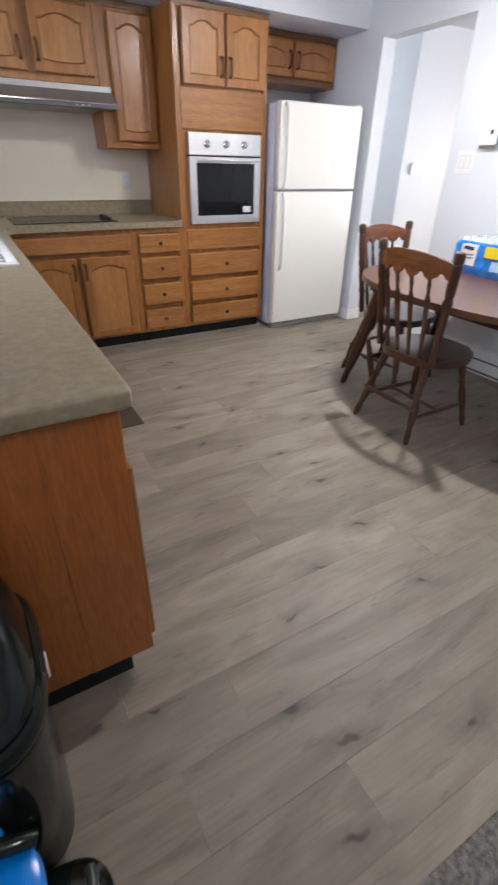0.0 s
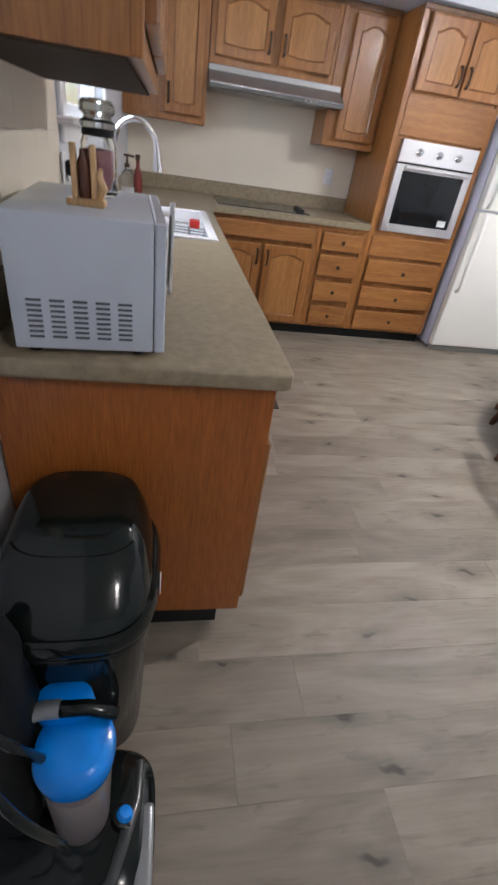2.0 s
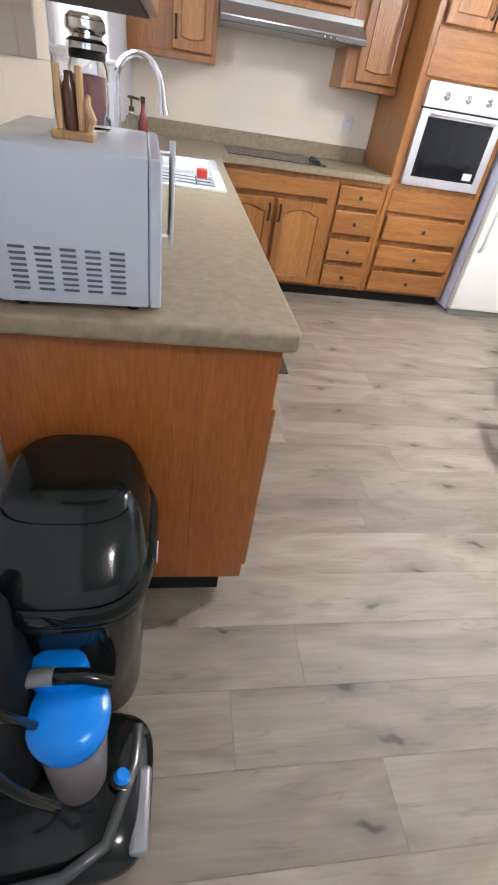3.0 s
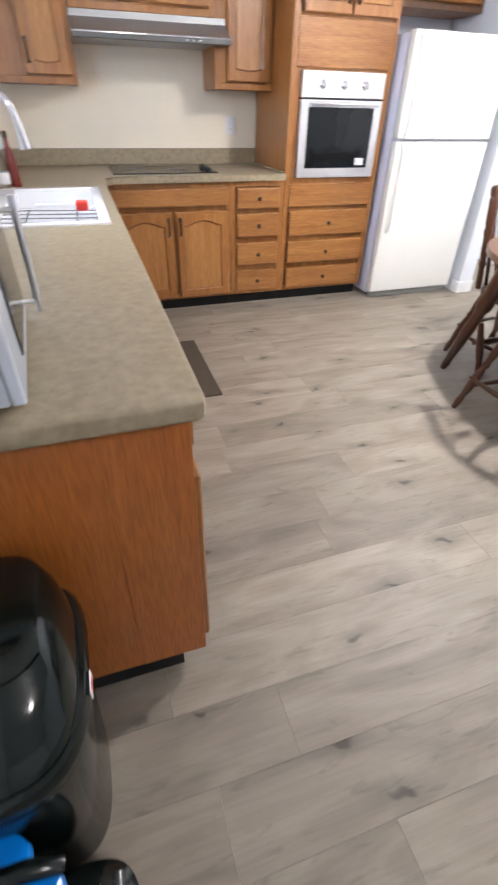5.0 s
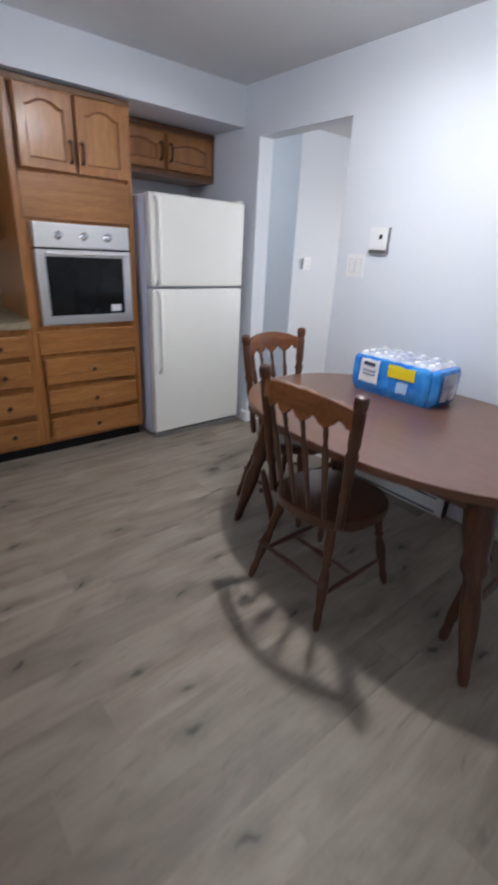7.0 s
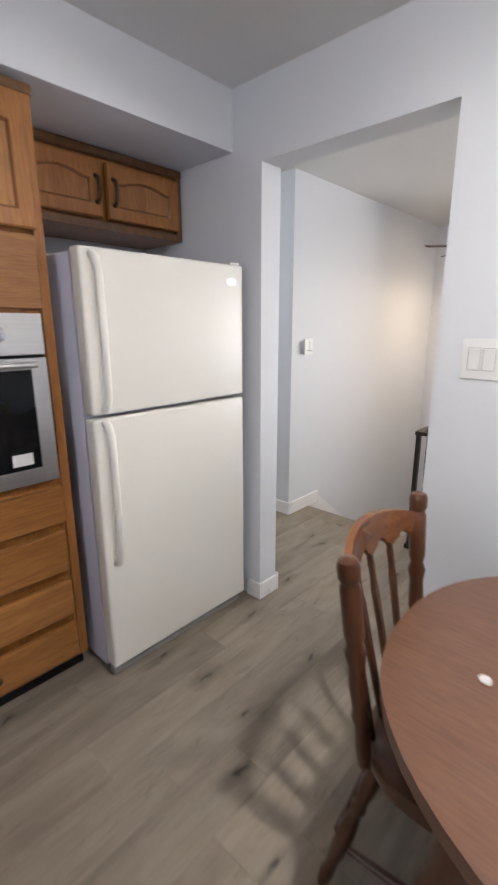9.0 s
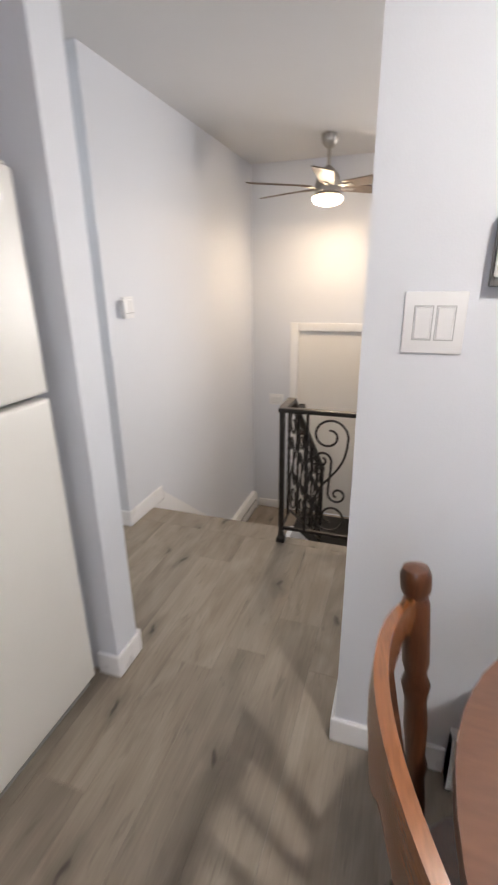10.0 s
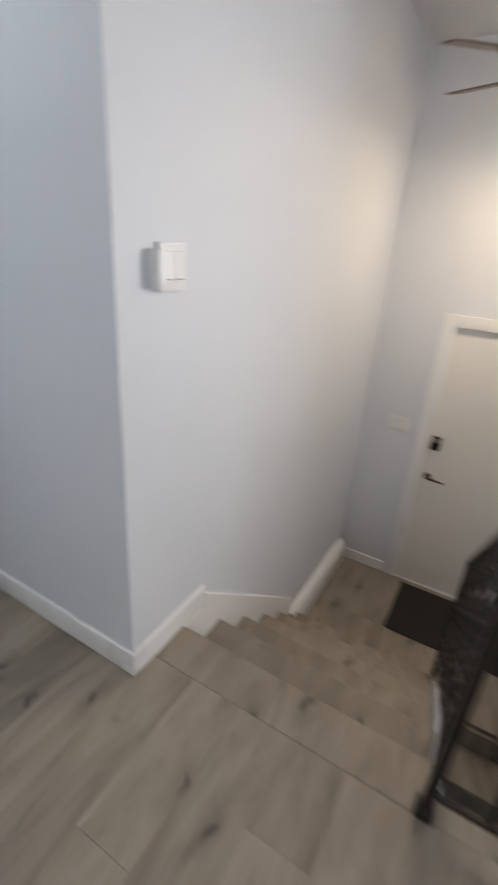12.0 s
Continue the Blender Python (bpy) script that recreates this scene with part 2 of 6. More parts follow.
COOKGLASS = material("dark_ceramic_glass", (0.035, 0.03, 0.024), 0.15, second=(0.025, 0.022, 0.018), scale=30, fine=200, bump=0.0)
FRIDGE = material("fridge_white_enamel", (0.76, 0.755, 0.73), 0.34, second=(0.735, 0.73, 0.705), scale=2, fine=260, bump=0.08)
# White enamel tinted lavender for the cool window light on the refrigerator's side.
FRIDGE_SIDE = material("fridge_side_daylit", (0.62, 0.64, 0.78), 0.42, second=(0.58, 0.60, 0.75), scale=2, fine=260, bump=0.12)
# Grille plastic greyed to carry the shadow under the refrigerator door.
GRILLE = material("shaded_grille_plastic", (0.30, 0.30, 0.29), 0.6, scale=9)
GASKET = material("grey_gasket", (0.16, 0.16, 0.16), 0.7, scale=9)
BLACKPL = material("black_gloss_plastic", (0.005, 0.008, 0.0075), 0.10, second=(0.006, 0.009, 0.0085), scale=4, fine=120, bump=0.02, spec=0.4)
BLACKMATT = material("black_matt_plastic", (0.014, 0.016, 0.017), 0.45, second=(0.006, 0.007, 0.008), scale=7, fine=140, bump=0.06, spec=0.25)
GREYPL = material("silver_grey_plastic", (0.32, 0.33, 0.34), 0.3, 0.4, second=(0.26, 0.27, 0.28), scale=5, fine=90, bump=0.02)
SMOKE = material("smoky_dark_plastic", (0.06, 0.065, 0.068), 0.16, second=(0.045, 0.05, 0.052), scale=5, fine=90, bump=0.02)
BLUEPL = material("bright_blue_plastic", (0.0, 0.25, 0.80), 0.22, second=(0.0, 0.21, 0.72), scale=4, fine=90, bump=0.01)
MICRO = material("microwave_grey_enamel", (0.52, 0.56, 0.63), 0.24, second=(0.49, 0.53, 0.60), scale=3, fine=300, bump=0.05)
GAP_SHADE = material("rocker_gap_shade", (0.52, 0.53, 0.55), 0.5, scale=9)
SLOT = material("dark_slot", (0.10, 0.11, 0.13), 0.7, scale=9)
WHITEPL = material("white_plastic", (0.80, 0.81, 0.83), 0.35, second=(0.76, 0.77, 0.79), scale=6, fine=120, bump=0.02)
SINKW = material("white_sink_enamel", (0.84, 0.84, 0.86), 0.15, second=(0.81, 0.81, 0.83), scale=3, fine=40, bump=0.01)
IRON = material("black_wrought_iron", (0.018, 0.016, 0.015), 0.38, 0.3, second=(0.035, 0.03, 0.027), scale=22, fine=120, bump=0.25)
TAN = material("tan_suede", (0.50, 0.30, 0.19), 0.85, second=(0.40, 0.22, 0.125), scale=7, fine=240, bump=0.35)
MATB = material("black_door_mat", (0.022, 0.021, 0.021), 0.95, second=(0.012, 0.012, 0.012), scale=70, fine=300, bump=0.8)
REDPL = material("red_plastic", (0.62, 0.04, 0.03), 0.35, scale=5)
BRONZE = material("dark_bronze", (0.085, 0.045, 0.024), 0.4, 0.6, second=(0.05, 0.027, 0.015), scale=20, fine=100, bump=0.1)
VENT = material("brown_metal_vent", (0.075, 0.058, 0.045), 0.5, 0.3, second=(0.055, 0.042, 0.032), scale=12, fine=100, bump=0.05)
DOORP = material("door_paint_warm_white", (0.82, 0.805, 0.775), 0.42, second=(0.79, 0.775, 0.745), scale=1.8, fine=120, bump=0.05)
# Oak darkened for the shade in the routed groove round door panels.
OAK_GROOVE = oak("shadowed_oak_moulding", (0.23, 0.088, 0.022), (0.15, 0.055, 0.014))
PINE = oak("pale_pine", (0.62, 0.40, 0.20), (0.48, 0.29, 0.13))
CLEAR = glass("clear_glass", (0.97, 0.98, 0.98))


# building helpers
def box(bm, x0, y0, z0, x1, y1, z1, bevel=0.0, seg=1, m=None):
    vs = bmesh.ops.create_cube(bm, size=1.0)["verts"]
    bmesh.ops.scale(bm, vec=(x1 - x0, y1 - y0, z1 - z0), verts=vs)
    bmesh.ops.translate(bm, vec=((x0 + x1) / 2, (y0 + y1) / 2, (z0 + z1) / 2), verts=vs)
    if bevel:
        es = list({e for v in vs for e in v.link_edges})
        made = bmesh.ops.bevel(bm, geom=es, offset=bevel, segments=seg, profile=0.6, affect="EDGES")
        vs = [v for v in {v for f in made["faces"] for v in f.verts} | {v for v in vs if v.is_valid}]
    if m is not None:
        bmesh.ops.transform(bm, matrix=m, verts=list(vs))
    return vs


def lathe(bm, outline, n=20, m=None):
    """A turned solid about z from (radius, height) pairs."""
    rings = []
    for r, z in outline:
        rings.append([bm.verts.new((r * math.cos(2 * math.pi * k / n), r * math.sin(2 * math.pi * k / n), z)) for k in range(n)])
    for a, b in zip(rings, rings[1:]):
        for k in range(n):
            bm.faces.new((a[k], a[(k + 1) % n], b[(k + 1) % n], b[k]))
    bm.faces.new(rings[0][::-1]), bm.faces.new(rings[-1])
    vs = [v for r in rings for v in r]
    if m is not None:
        bmesh.ops.transform(bm, matrix=m, verts=vs)
    return vs


def tube(bm, pts, r, n=8, close=False):
    """A round bar along points; r is one radius or a radius a point."""
    pts = [Vector(p) for p in pts]
    rings, up = [], None
    for k, p in enumerate(pts):
        a, b = pts[max(k - 1, 0)], pts[min(k + 1, len(pts) - 1)]
        d = (b - a).normalized()
        if up is None:
            up = d.orthogonal().normalized()
        up = (up - d * up.dot(d)).normalized()
        side = d.cross(up)
        rad = r[k] if isinstance(r, (list, tuple)) else r
        rings.append([bm.verts.new(p + (up * math.cos(2 * math.pi * j / n) + side * math.sin(2 * math.pi * j / n)) * rad) for j in range(n)])
    for a, b in zip(rings, rings[1:]):
        for j in range(n):
            bm.faces.new((a[j], a[(j + 1) % n], b[(j + 1) % n], b[j]))
    bm.faces.new(rings[0][::-1]), bm.faces.new(rings[-1])
    return [v for q in rings for v in q]


def prism(bm, outline, y0, y1, m=None, axis="y"):
    """A solid from an outline of (a, z) pairs drawn out along an axis."""
    put = {"y": lambda a, z, d: (a, d, z), "x": lambda a, z, d: (d, a, z), "z": lambda a, z, d: (a, z, d)}[axis]
    f = [bm.verts.new(put(a, z, y0)) for a, z in outline]
    g = [bm.verts.new(put(a, z, y1)) for a, z in outline]
    k = len(outline)
    bm.faces.new(f), bm.faces.new(g[::-1])
    for i in range(k):
        bm.faces.new((f[i], g[i], g[(i + 1) % k], f[(i + 1) % k]))
    if m is not None:
        bmesh.ops.transform(bm, matrix=m, verts=f + g)
    return f + g




def part(name, bm, mat, parent=None, label="", smooth=False):
    bmesh.ops.recalc_face_normals(bm, faces=bm.faces)
    if smooth:
        for f in bm.faces:
            f.smooth = True
        for e in bm.edges:
            if len(e.link_faces) == 2 and e.calc_face_angle() > 0.7:
                e.smooth = False
    me = bpy.data.meshes.new(name)
    bm.to_mesh(me)
    bm.free()
    me.materials.append(mat)
    ob = new(name, me)
    if parent is not None:
        ob.parent = parent
    if label:
        ob["label"] = label
    return ob


def boxed(name, mat, parent, dims, bevel=0.0, label="", seg=1):
    bm = bmesh.new()
    box(bm, *dims, bevel, seg)
    return part(name, bm, mat, parent, label, smooth=seg > 1)


def thing(name, where, label, category, group="", turn=0.0):
    ob = new(name)
    ob.empty_display_size = 0.1
    ob.matrix_world = pose(*where, 0, 0, turn)
    return tagged(ob, label, category, group)


def structure(name, mat, boxes, label, category="wall", bevel=0.0):
    bm = bmesh.new()
    for d in boxes:
        box(bm, *d, bevel)
    return tagged(part(name, bm, mat), label, category, kind="structure")


# ---- the large structure ----
BACK, LEFT, RIGHT = 0.68, -1.95, 1.54     # kitchen walls
HALL_Y, HALL_X, FAR_X = 0.38, 2.54, 5.0   # hall side wall, its corner, entry wall
LIV_X = 6.15                              # living room window wall
LAND = -1.075                             # landing level
STAIR_Y = -0.56                           # open side of the upper stairs
EDGE = 2.70                               # floor edge over the stairwell
WELL_Y = -1.62                            # living room edge of the stairwell
SOUTH = -6.4

structure("wall_back", PAINT, [(LEFT - 0.12, BACK, 0, RIGHT + 0.13, BACK + 0.12, CEIL)], "cool white painted wall behind the cabinets")
structure("wall_left", PAINT, [
    (LEFT - 0.12, SOUTH, 0, LEFT, -1.78, CEIL), (LEFT - 0.12, -0.72, 0, LEFT, BACK, CEIL),
    (LEFT - 0.12, -1.78, 0, LEFT, -0.72, 1.30), (LEFT - 0.12, -1.78, 2.05, LEFT, -0.72, CEIL)],
    "cool white painted wall with a window over the sink")
structure("wall_right", PAINT, [
    (RIGHT, -0.205, 0, RIGHT + 0.13, BACK, CEIL), (RIGHT, -1.025, 2.125, RIGHT + 0.13, -0.205, CEIL),
    (RIGHT, SOUTH, 0, RIGHT + 0.13, -1.025, CEIL)], "cool white painted wall with a wide cased-less opening to the hall")
structure("wall_south", PAINT, [(LEFT - 0.12, SOUTH - 0.12, 0, LIV_X + 0.12, SOUTH, CEIL)], "plain cool white painted wall closing the room")
structure("wall_hall", PAINT, [(HALL_X, HALL_Y, -2.3, FAR_X + 0.12, HALL_Y + 0.12, CEIL), (HALL_X, HALL_Y + 0.12, 0, HALL_X + 0.12, 3.0, CEIL)],
          "white painted stair wall with an outside corner at the hall")
structure("wall_corridor", PAINT, [(RIGHT + 0.13, 3.0, 0, HALL_X + 0.12, 3.12, CEIL), (RIGHT, BACK + 0.12, 0, RIGHT + 0.13, 3.12, CEIL)], "white painted walls at the end of the corridor")
structure("wall_entry", PAINT, [
    (FAR_X, -0.10, -2.3, FAR_X + 0.12, HALL_Y, CEIL), (FAR_X, -1.64, -2.3, FAR_X + 0.12, -0.955, CEIL),
    (FAR_X, -0.955, 0.955, FAR_X + 0.12, -0.10, CEIL), (FAR_X, -0.955, -2.3, FAR_X + 0.12, -0.10, LAND)],
    "white painted wall around the entry door at the landing")
structure("wall_living", PAINT, [
    (FAR_X + 0.12, -1.64, 0, LIV_X + 0.12, -1.52, CEIL),
    (LIV_X, -2.57, 0, LIV_X + 0.12, -1.64, CEIL), (LIV_X, SOUTH, 0, LIV_X + 0.12, -4.13, CEIL),
    (LIV_X, -4.13, 0, LIV_X + 0.12, -2.57, 0.52), (LIV_X, -4.13, 2.02, LIV_X + 0.12, -2.57, CEIL)],
    "pale blue-white painted living room wall with a window")
structure("wall_stairwell", PAINT, [(EDGE - 1.6, WELL_Y, -2.3, 3.28, WELL_Y + 0.06, -0.13), (4.30, WELL_Y, -2.3, FAR_X, WELL_Y + 0.06, -0.13), (3.28, WELL_Y, -0.66, 4.30, WELL_Y + 0.06, -0.13)], "white painted wall under the living room floor edge")
# Box behind the opening; its black colour stands for missing light.
structure("wall_closet", BLACKMATT, [(3.2, WELL_Y - 0.72, -2.3, 4.4, WELL_Y - 0.7, -0.26), (3.2, WELL_Y - 0.7, -2.3, 3.22, WELL_Y - 0.001, -0.26), (4.38, WELL_Y - 0.7, -2.3, 4.4, WELL_Y - 0.001, -0.26)],
          "recess under the living room floor, walls coloured black to look unlit")
structure("wall_under_floor", PAINT, [(EDGE - 1.6, -0.62, -2.3, EDGE - 1.5, 0.38, -0.25), (EDGE - 1.6, WELL_Y, -2.3, EDGE - 1.5, -0.62, -0.25)],
          "plain wall closing the lower stairs")
structure("ceiling", CEILING, [(LEFT - 0.12, SOUTH - 0.12, CEIL, LIV_X + 0.12, 3.12, CEIL + 0.1)], "flat white painted ceiling", "ceiling")
structure("soffit", PAINT, [(LEFT, -0.03, 2.195, RIGHT, BACK, CEIL)], "boxed white painted soffit above the wall cabinets", "soffit")

# ground slabs under the floor covering
structure("floor_base", PLANK_GAP, [
    (LEFT - 0.12, -3.51, -0.25, RIGHT + 0.13, BACK + 0.12, -0.006),
    (RIGHT + 0.13, WELL_Y, -0.25, EDGE - 0.02, HALL_Y, -0.006), (RIGHT + 0.13, HALL_Y, -0.25, HALL_X, 3.0, -0.006),
    (EDGE - 0.02, STAIR_Y, -0.25, 2.77, HALL_Y, -0.006)], "dark underlay under the vinyl planks", "floor")
structure("landing_base", PLANK_GAP, [(3.96, WELL_Y, LAND - 0.25, FAR_X, HALL_Y, LAND - 0.006)], "dark underlay of the entry landing", "floor")
structure("floor_living", CARPET, [(RIGHT + 0.13, SOUTH, -0.25, LIV_X, WELL_Y, 0.0), (FAR_X + 0.12, WELL_Y, -0.25, LIV_X, -1.64 , 0.0)], "grey living room carpet", "carpet")
structure("floor_carpet", CARPET, [(LEFT, SOUTH, -0.25, RIGHT, -3.51, 0.004)], "short-pile mottled grey carpet meeting the vinyl floor", "carpet")
structure("floor_lower", PLANK_GAP, [(EDGE - 1.6, WELL_Y, -2.4, FAR_X, HALL_Y, -2.3)], "dark lower level floor", "floor")


def baseboard(name, runs, z=0.0, height=0.095, label="white painted baseboard with an eased top edge"):
    bm = bmesh.new()
    for x0, y0, x1, y1 in runs:
        box(bm, x0, y0, z, x1, y1, z + height, 0.0062, 3)
    return tagged(part(name, bm, TRIM, None, "", True), label, "baseboard", kind="structure")


T = 0.014
baseboard("baseboard_kitchen", [(RIGHT - T, -0.205 - T, RIGHT, -0.12), (RIGHT, -0.205 - T, RIGHT + 0.13, -0.205), (RIGHT - T, -1.357, RIGHT, -1.025 + T),
                                (RIGHT, -1.025, RIGHT + 0.13, -1.025 + T), (RIGHT - T, -3.4, RIGHT, -2.35), (LEFT, -3.5, LEFT + T, -2.75)])
baseboard("baseboard_hall", [(RIGHT + 0.13, -0.205 - T, RIGHT + 0.13 + T, 3.0), (HALL_X - T, HALL_Y - T, HALL_X, 3.0), (HALL_X, HALL_Y - T, 2.93, HALL_Y),
                             (RIGHT + 0.13, -2.2, RIGHT + 0.13 + T, -1.025 + T)], height=0.10)
baseboard("baseboard_landing", [(FAR_X - T, 0.0, FAR_X, HALL_Y - 0.06), (FAR_X - T, WELL_Y + 0.06, FAR_X, -1.06), (3.97, WELL_Y + 0.06, FAR_X - T, WELL_Y + 0.06 + T)], LAND)


# ---- kitchen cabinets ----
def arch(x0, x1, z, rise, n=12):
    """Points along the cathedral arch of a door panel, from x1 back to x0."""
    pts = []
    for k in range(n + 1):
        u = k / n
        s = math.sin(math.pi * min(max((u - 0.12) / 0.76, 0), 1)) ** 0.7
        pts.append((x1 + (x0 - x1) * u, z + rise * s))
    return pts


def pull(parent, x, y, z, upright=True, size=0.105):
    """A slim bronze bow pull with two feet."""
    bm = bmesh.new()
    pts = [(0, 0.0, -size / 2), (0, -0.022, -size / 2 + 0.008), (0, -0.028, 0), (0, -0.022, size / 2 - 0.008), (0, 0.0, size / 2)]
    tube(bm, pts, [0.011, 0.008, 0.0075, 0.008, 0.011], 8)
    ob = part("handle", bm, BRONZE, parent, "dark bronze bow handle", True)
    ob.matrix_basis = pose(x, y, z, 0, 0 if upright else 90, 0)
    return ob


def knob(parent, x, y, z):
    bm = bmesh.new()
    lathe(bm, [(0.006, 0), (0.006, 0.012), (0.014, 0.018), (0.015, 0.024), (0.010, 0.029), (0.001, 0.030)], 12)
    ob = part("knob", bm, BRONZE, parent, "small round bronze knob", True)
    ob.matrix_basis = pose(x, y, z, 90, 0, 0)
    return ob


def cabinet_door(parent, x0, x1, z0, z1, arched=True, pull_at=None, pull_z=None, panel_mat=None, low=0.0):
    """A frame-and-panel door with an arched, grooved panel in a routed moulding, standing proud of the face frame."""
    t, st = 0.022, 0.052
    rise = min(0.032, (z1 - z0) * 0.1) if arched else 0.0
    n = 12
    ix0, ix1, iz0, iz1 = x0 + st, x1 - st, z0 + st + low, z1 - st - rise
    lower = [(ix0 + (ix1 - ix0) * k / n, iz0 - low * math.sin(math.pi * k / n) ** 0.7) for k in range(n + 1)]
    inner = lower + arch(ix0, ix1, iz1, rise, n)
    cx, cz = (x0 + x1) / 2, (z0 + z1) / 2
    outer = [(x0 + (x1 - x0) * k / n, z0) for k in range(n + 1)] + [(x1 + (x0 - x1) * k / n, z1) for k in range(n + 1)]

    def toward(p, d):
        """A point drawn in towards the door's middle by d on either axis."""
        return (p[0] + math.copysign(min(d, abs(cx - p[0])), cx - p[0]), p[1] + math.copysign(min(d, abs(cz - p[1])), cz - p[1]))

    def ring(bm, pts, y):
        return [bm.verts.new((a, y, z)) for a, z in pts]

    def join(bm, loops):
        for p, q in zip(loops, loops[1:] + loops[:1]):
            for k in range(len(p)):
                m = (k + 1) % len(p)
                bm.faces.new((p[k], p[m], q[m], q[k]))

    bm = bmesh.new()
    join(bm, [ring(bm, outer, 0), ring(bm, outer, -t + 0.005), ring(bm, [toward(p, 0.005) for p in outer], -t),
              ring(bm, inner, -t), ring(bm, [toward(p, 0.003) for p in inner], -t + 0.004), ring(bm, [toward(p, 0.003) for p in inner], 0)])
    door = part("door", bm, OAK, parent)
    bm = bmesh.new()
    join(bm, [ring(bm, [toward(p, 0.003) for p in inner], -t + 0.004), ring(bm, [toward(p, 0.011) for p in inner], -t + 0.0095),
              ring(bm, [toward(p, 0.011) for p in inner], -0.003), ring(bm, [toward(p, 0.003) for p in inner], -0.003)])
    part("moulding", bm, OAK_GROOVE, door, "routed moulding round the panel, groove shade in its colour")
    bm = bmesh.new()
    m = max(3, round((ix1 - ix0) / 0.024))
    w = (ix1 - ix0 - 0.006) / m
    face = -t + 0.008
    section = [(ix1 - 0.003, -0.002), (ix0 + 0.003, -0.002)]
    for k in range(m):
        a = ix0 + 0.003 + k * w
        section += [(a, face + 0.001), (a + 0.0016, face), (a + w - 0.0016, face)]
    section.append((ix1 - 0.003, face + 0.001))
    prism(bm, section, z0 + st - 0.002, z1 - st + 0.002, axis="z")
    part("panel", bm, panel_mat or OAK_PANEL, door)
    if pull_at is not None:
        pull(door, pull_at, -t, pull_z)
    return door


def drawer_front(parent, x0, x1, z0, z1, knobs=True):
    bm = bmesh.new()
    box(bm, x0, -0.02, z0, x1, 0, z1, 0.009, 2)
    d = part("drawer_front", bm, OAK_X, parent)
    if knobs:
        knob(d, (x0 + x1) / 2, -0.02, (z0 + z1) / 2)
    return d


def carcass(name, where, turn, w, d, z0, z1, label, toe=0.0, back_toe=0.06, group="", edge=None, body_top=None):
    """A cabinet box with a face frame, its front at local y = 0; a recessed toe kick below."""
    c = thing(name, where, label, "cabinet", group, turn)
    bm = bmesh.new()
    box(bm, 0, 0.019, max(z0, toe), w, d, body_top or z1)
    part("body", bm, OAK, c)
    bm = bmesh.new()
    f = 0.035
    box(bm, 0, 0, max(z0, toe), f, 0.02, z1, 0.002), box(bm, w - f, 0, max(z0, toe), w, 0.02, z1, 0.002)
    box(bm, f, 0, z1 - f, w - f, 0.02, z1, 0.002), box(bm, f, 0, max(z0, toe), w - f, 0.02, max(z0, toe) + f, 0.002)
    part("face_frame", bm, edge or OAK, c)
    if toe:
        boxed("toe_kick", BLACKMATT, c, (0.0, back_toe, 0.0, w, d, toe - 0.001), label="black toe kick")
    return c


KG = "fitted oak kitchen cabinets"
FY = 0.0
# tall oven cabinet
oc = carcass("oven_cabinet", (-0.075, FY, 0), 0, 0.73, BACK - FY - 0.003, 0, 2.178, "tall honey oak oven cabinet with drawers below and doors above", 0.088, group=KG)
boxed("panel", OAK_X, oc, (0.036, -0.006, 1.50, 0.694, 0.019, 1.735), 0.002, "plain honey oak panel above the oven")
cabinet_door(oc, 0.06, 0.372, 1.752, 2.142, pull_at=0.345, pull_z=1.86)
cabinet_door(oc, 0.386, 0.70, 1.752, 2.142, pull_at=0.413, pull_z=1.86)
boxed("panel", OAK_X, oc, (0.036, -0.006, 0.70, 0.694, 0.019, 0.845), 0.002, "plain honey oak panel below the oven")
for z0, z1 in ((0.50, 0.672), (0.30, 0.458), (0.108, 0.262)):
    drawer_front(oc, 0.05, 0.685, z0, z1)
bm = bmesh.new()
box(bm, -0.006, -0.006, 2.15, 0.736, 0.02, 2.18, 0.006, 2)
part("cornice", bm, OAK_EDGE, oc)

# narrow drawer stack and double-door base under the cooktop
nd = carcass("drawer_cabinet", (-0.478, FY, 0), 0, 0.40, BACK - FY - 0.003, 0, 0.873, "honey oak base cabinet with four small drawers", 0.088, group=KG)
for z0, z1 in ((0.70, 0.832), (0.508, 0.665), (0.31, 0.466), (0.115, 0.268)):
    drawer_front(nd, 0.045, 0.365, z0, z1)
bd = carcass("base_cabinet", (-1.345, FY, 0), 0, 0.866, BACK - FY - 0.003, 0, 0.873, "honey oak double-door base cabinet under the cooktop", 0.088, group=KG)
drawer_front(bd, 0.05, 0.845, 0.728, 0.838, False)
cabinet_door(bd, 0.06, 0.438, 0.108, 0.692, pull_at=0.412, pull_z=0.60)
cabinet_door(bd, 0.468, 0.846, 0.108, 0.692, pull_at=0.494, pull_z=0.60)

# run along the left wall, with its front facing the room
FX = -1.352
run = [(-2.755, 0.90), (-1.853, 0.93), (-0.921, 0.915)]
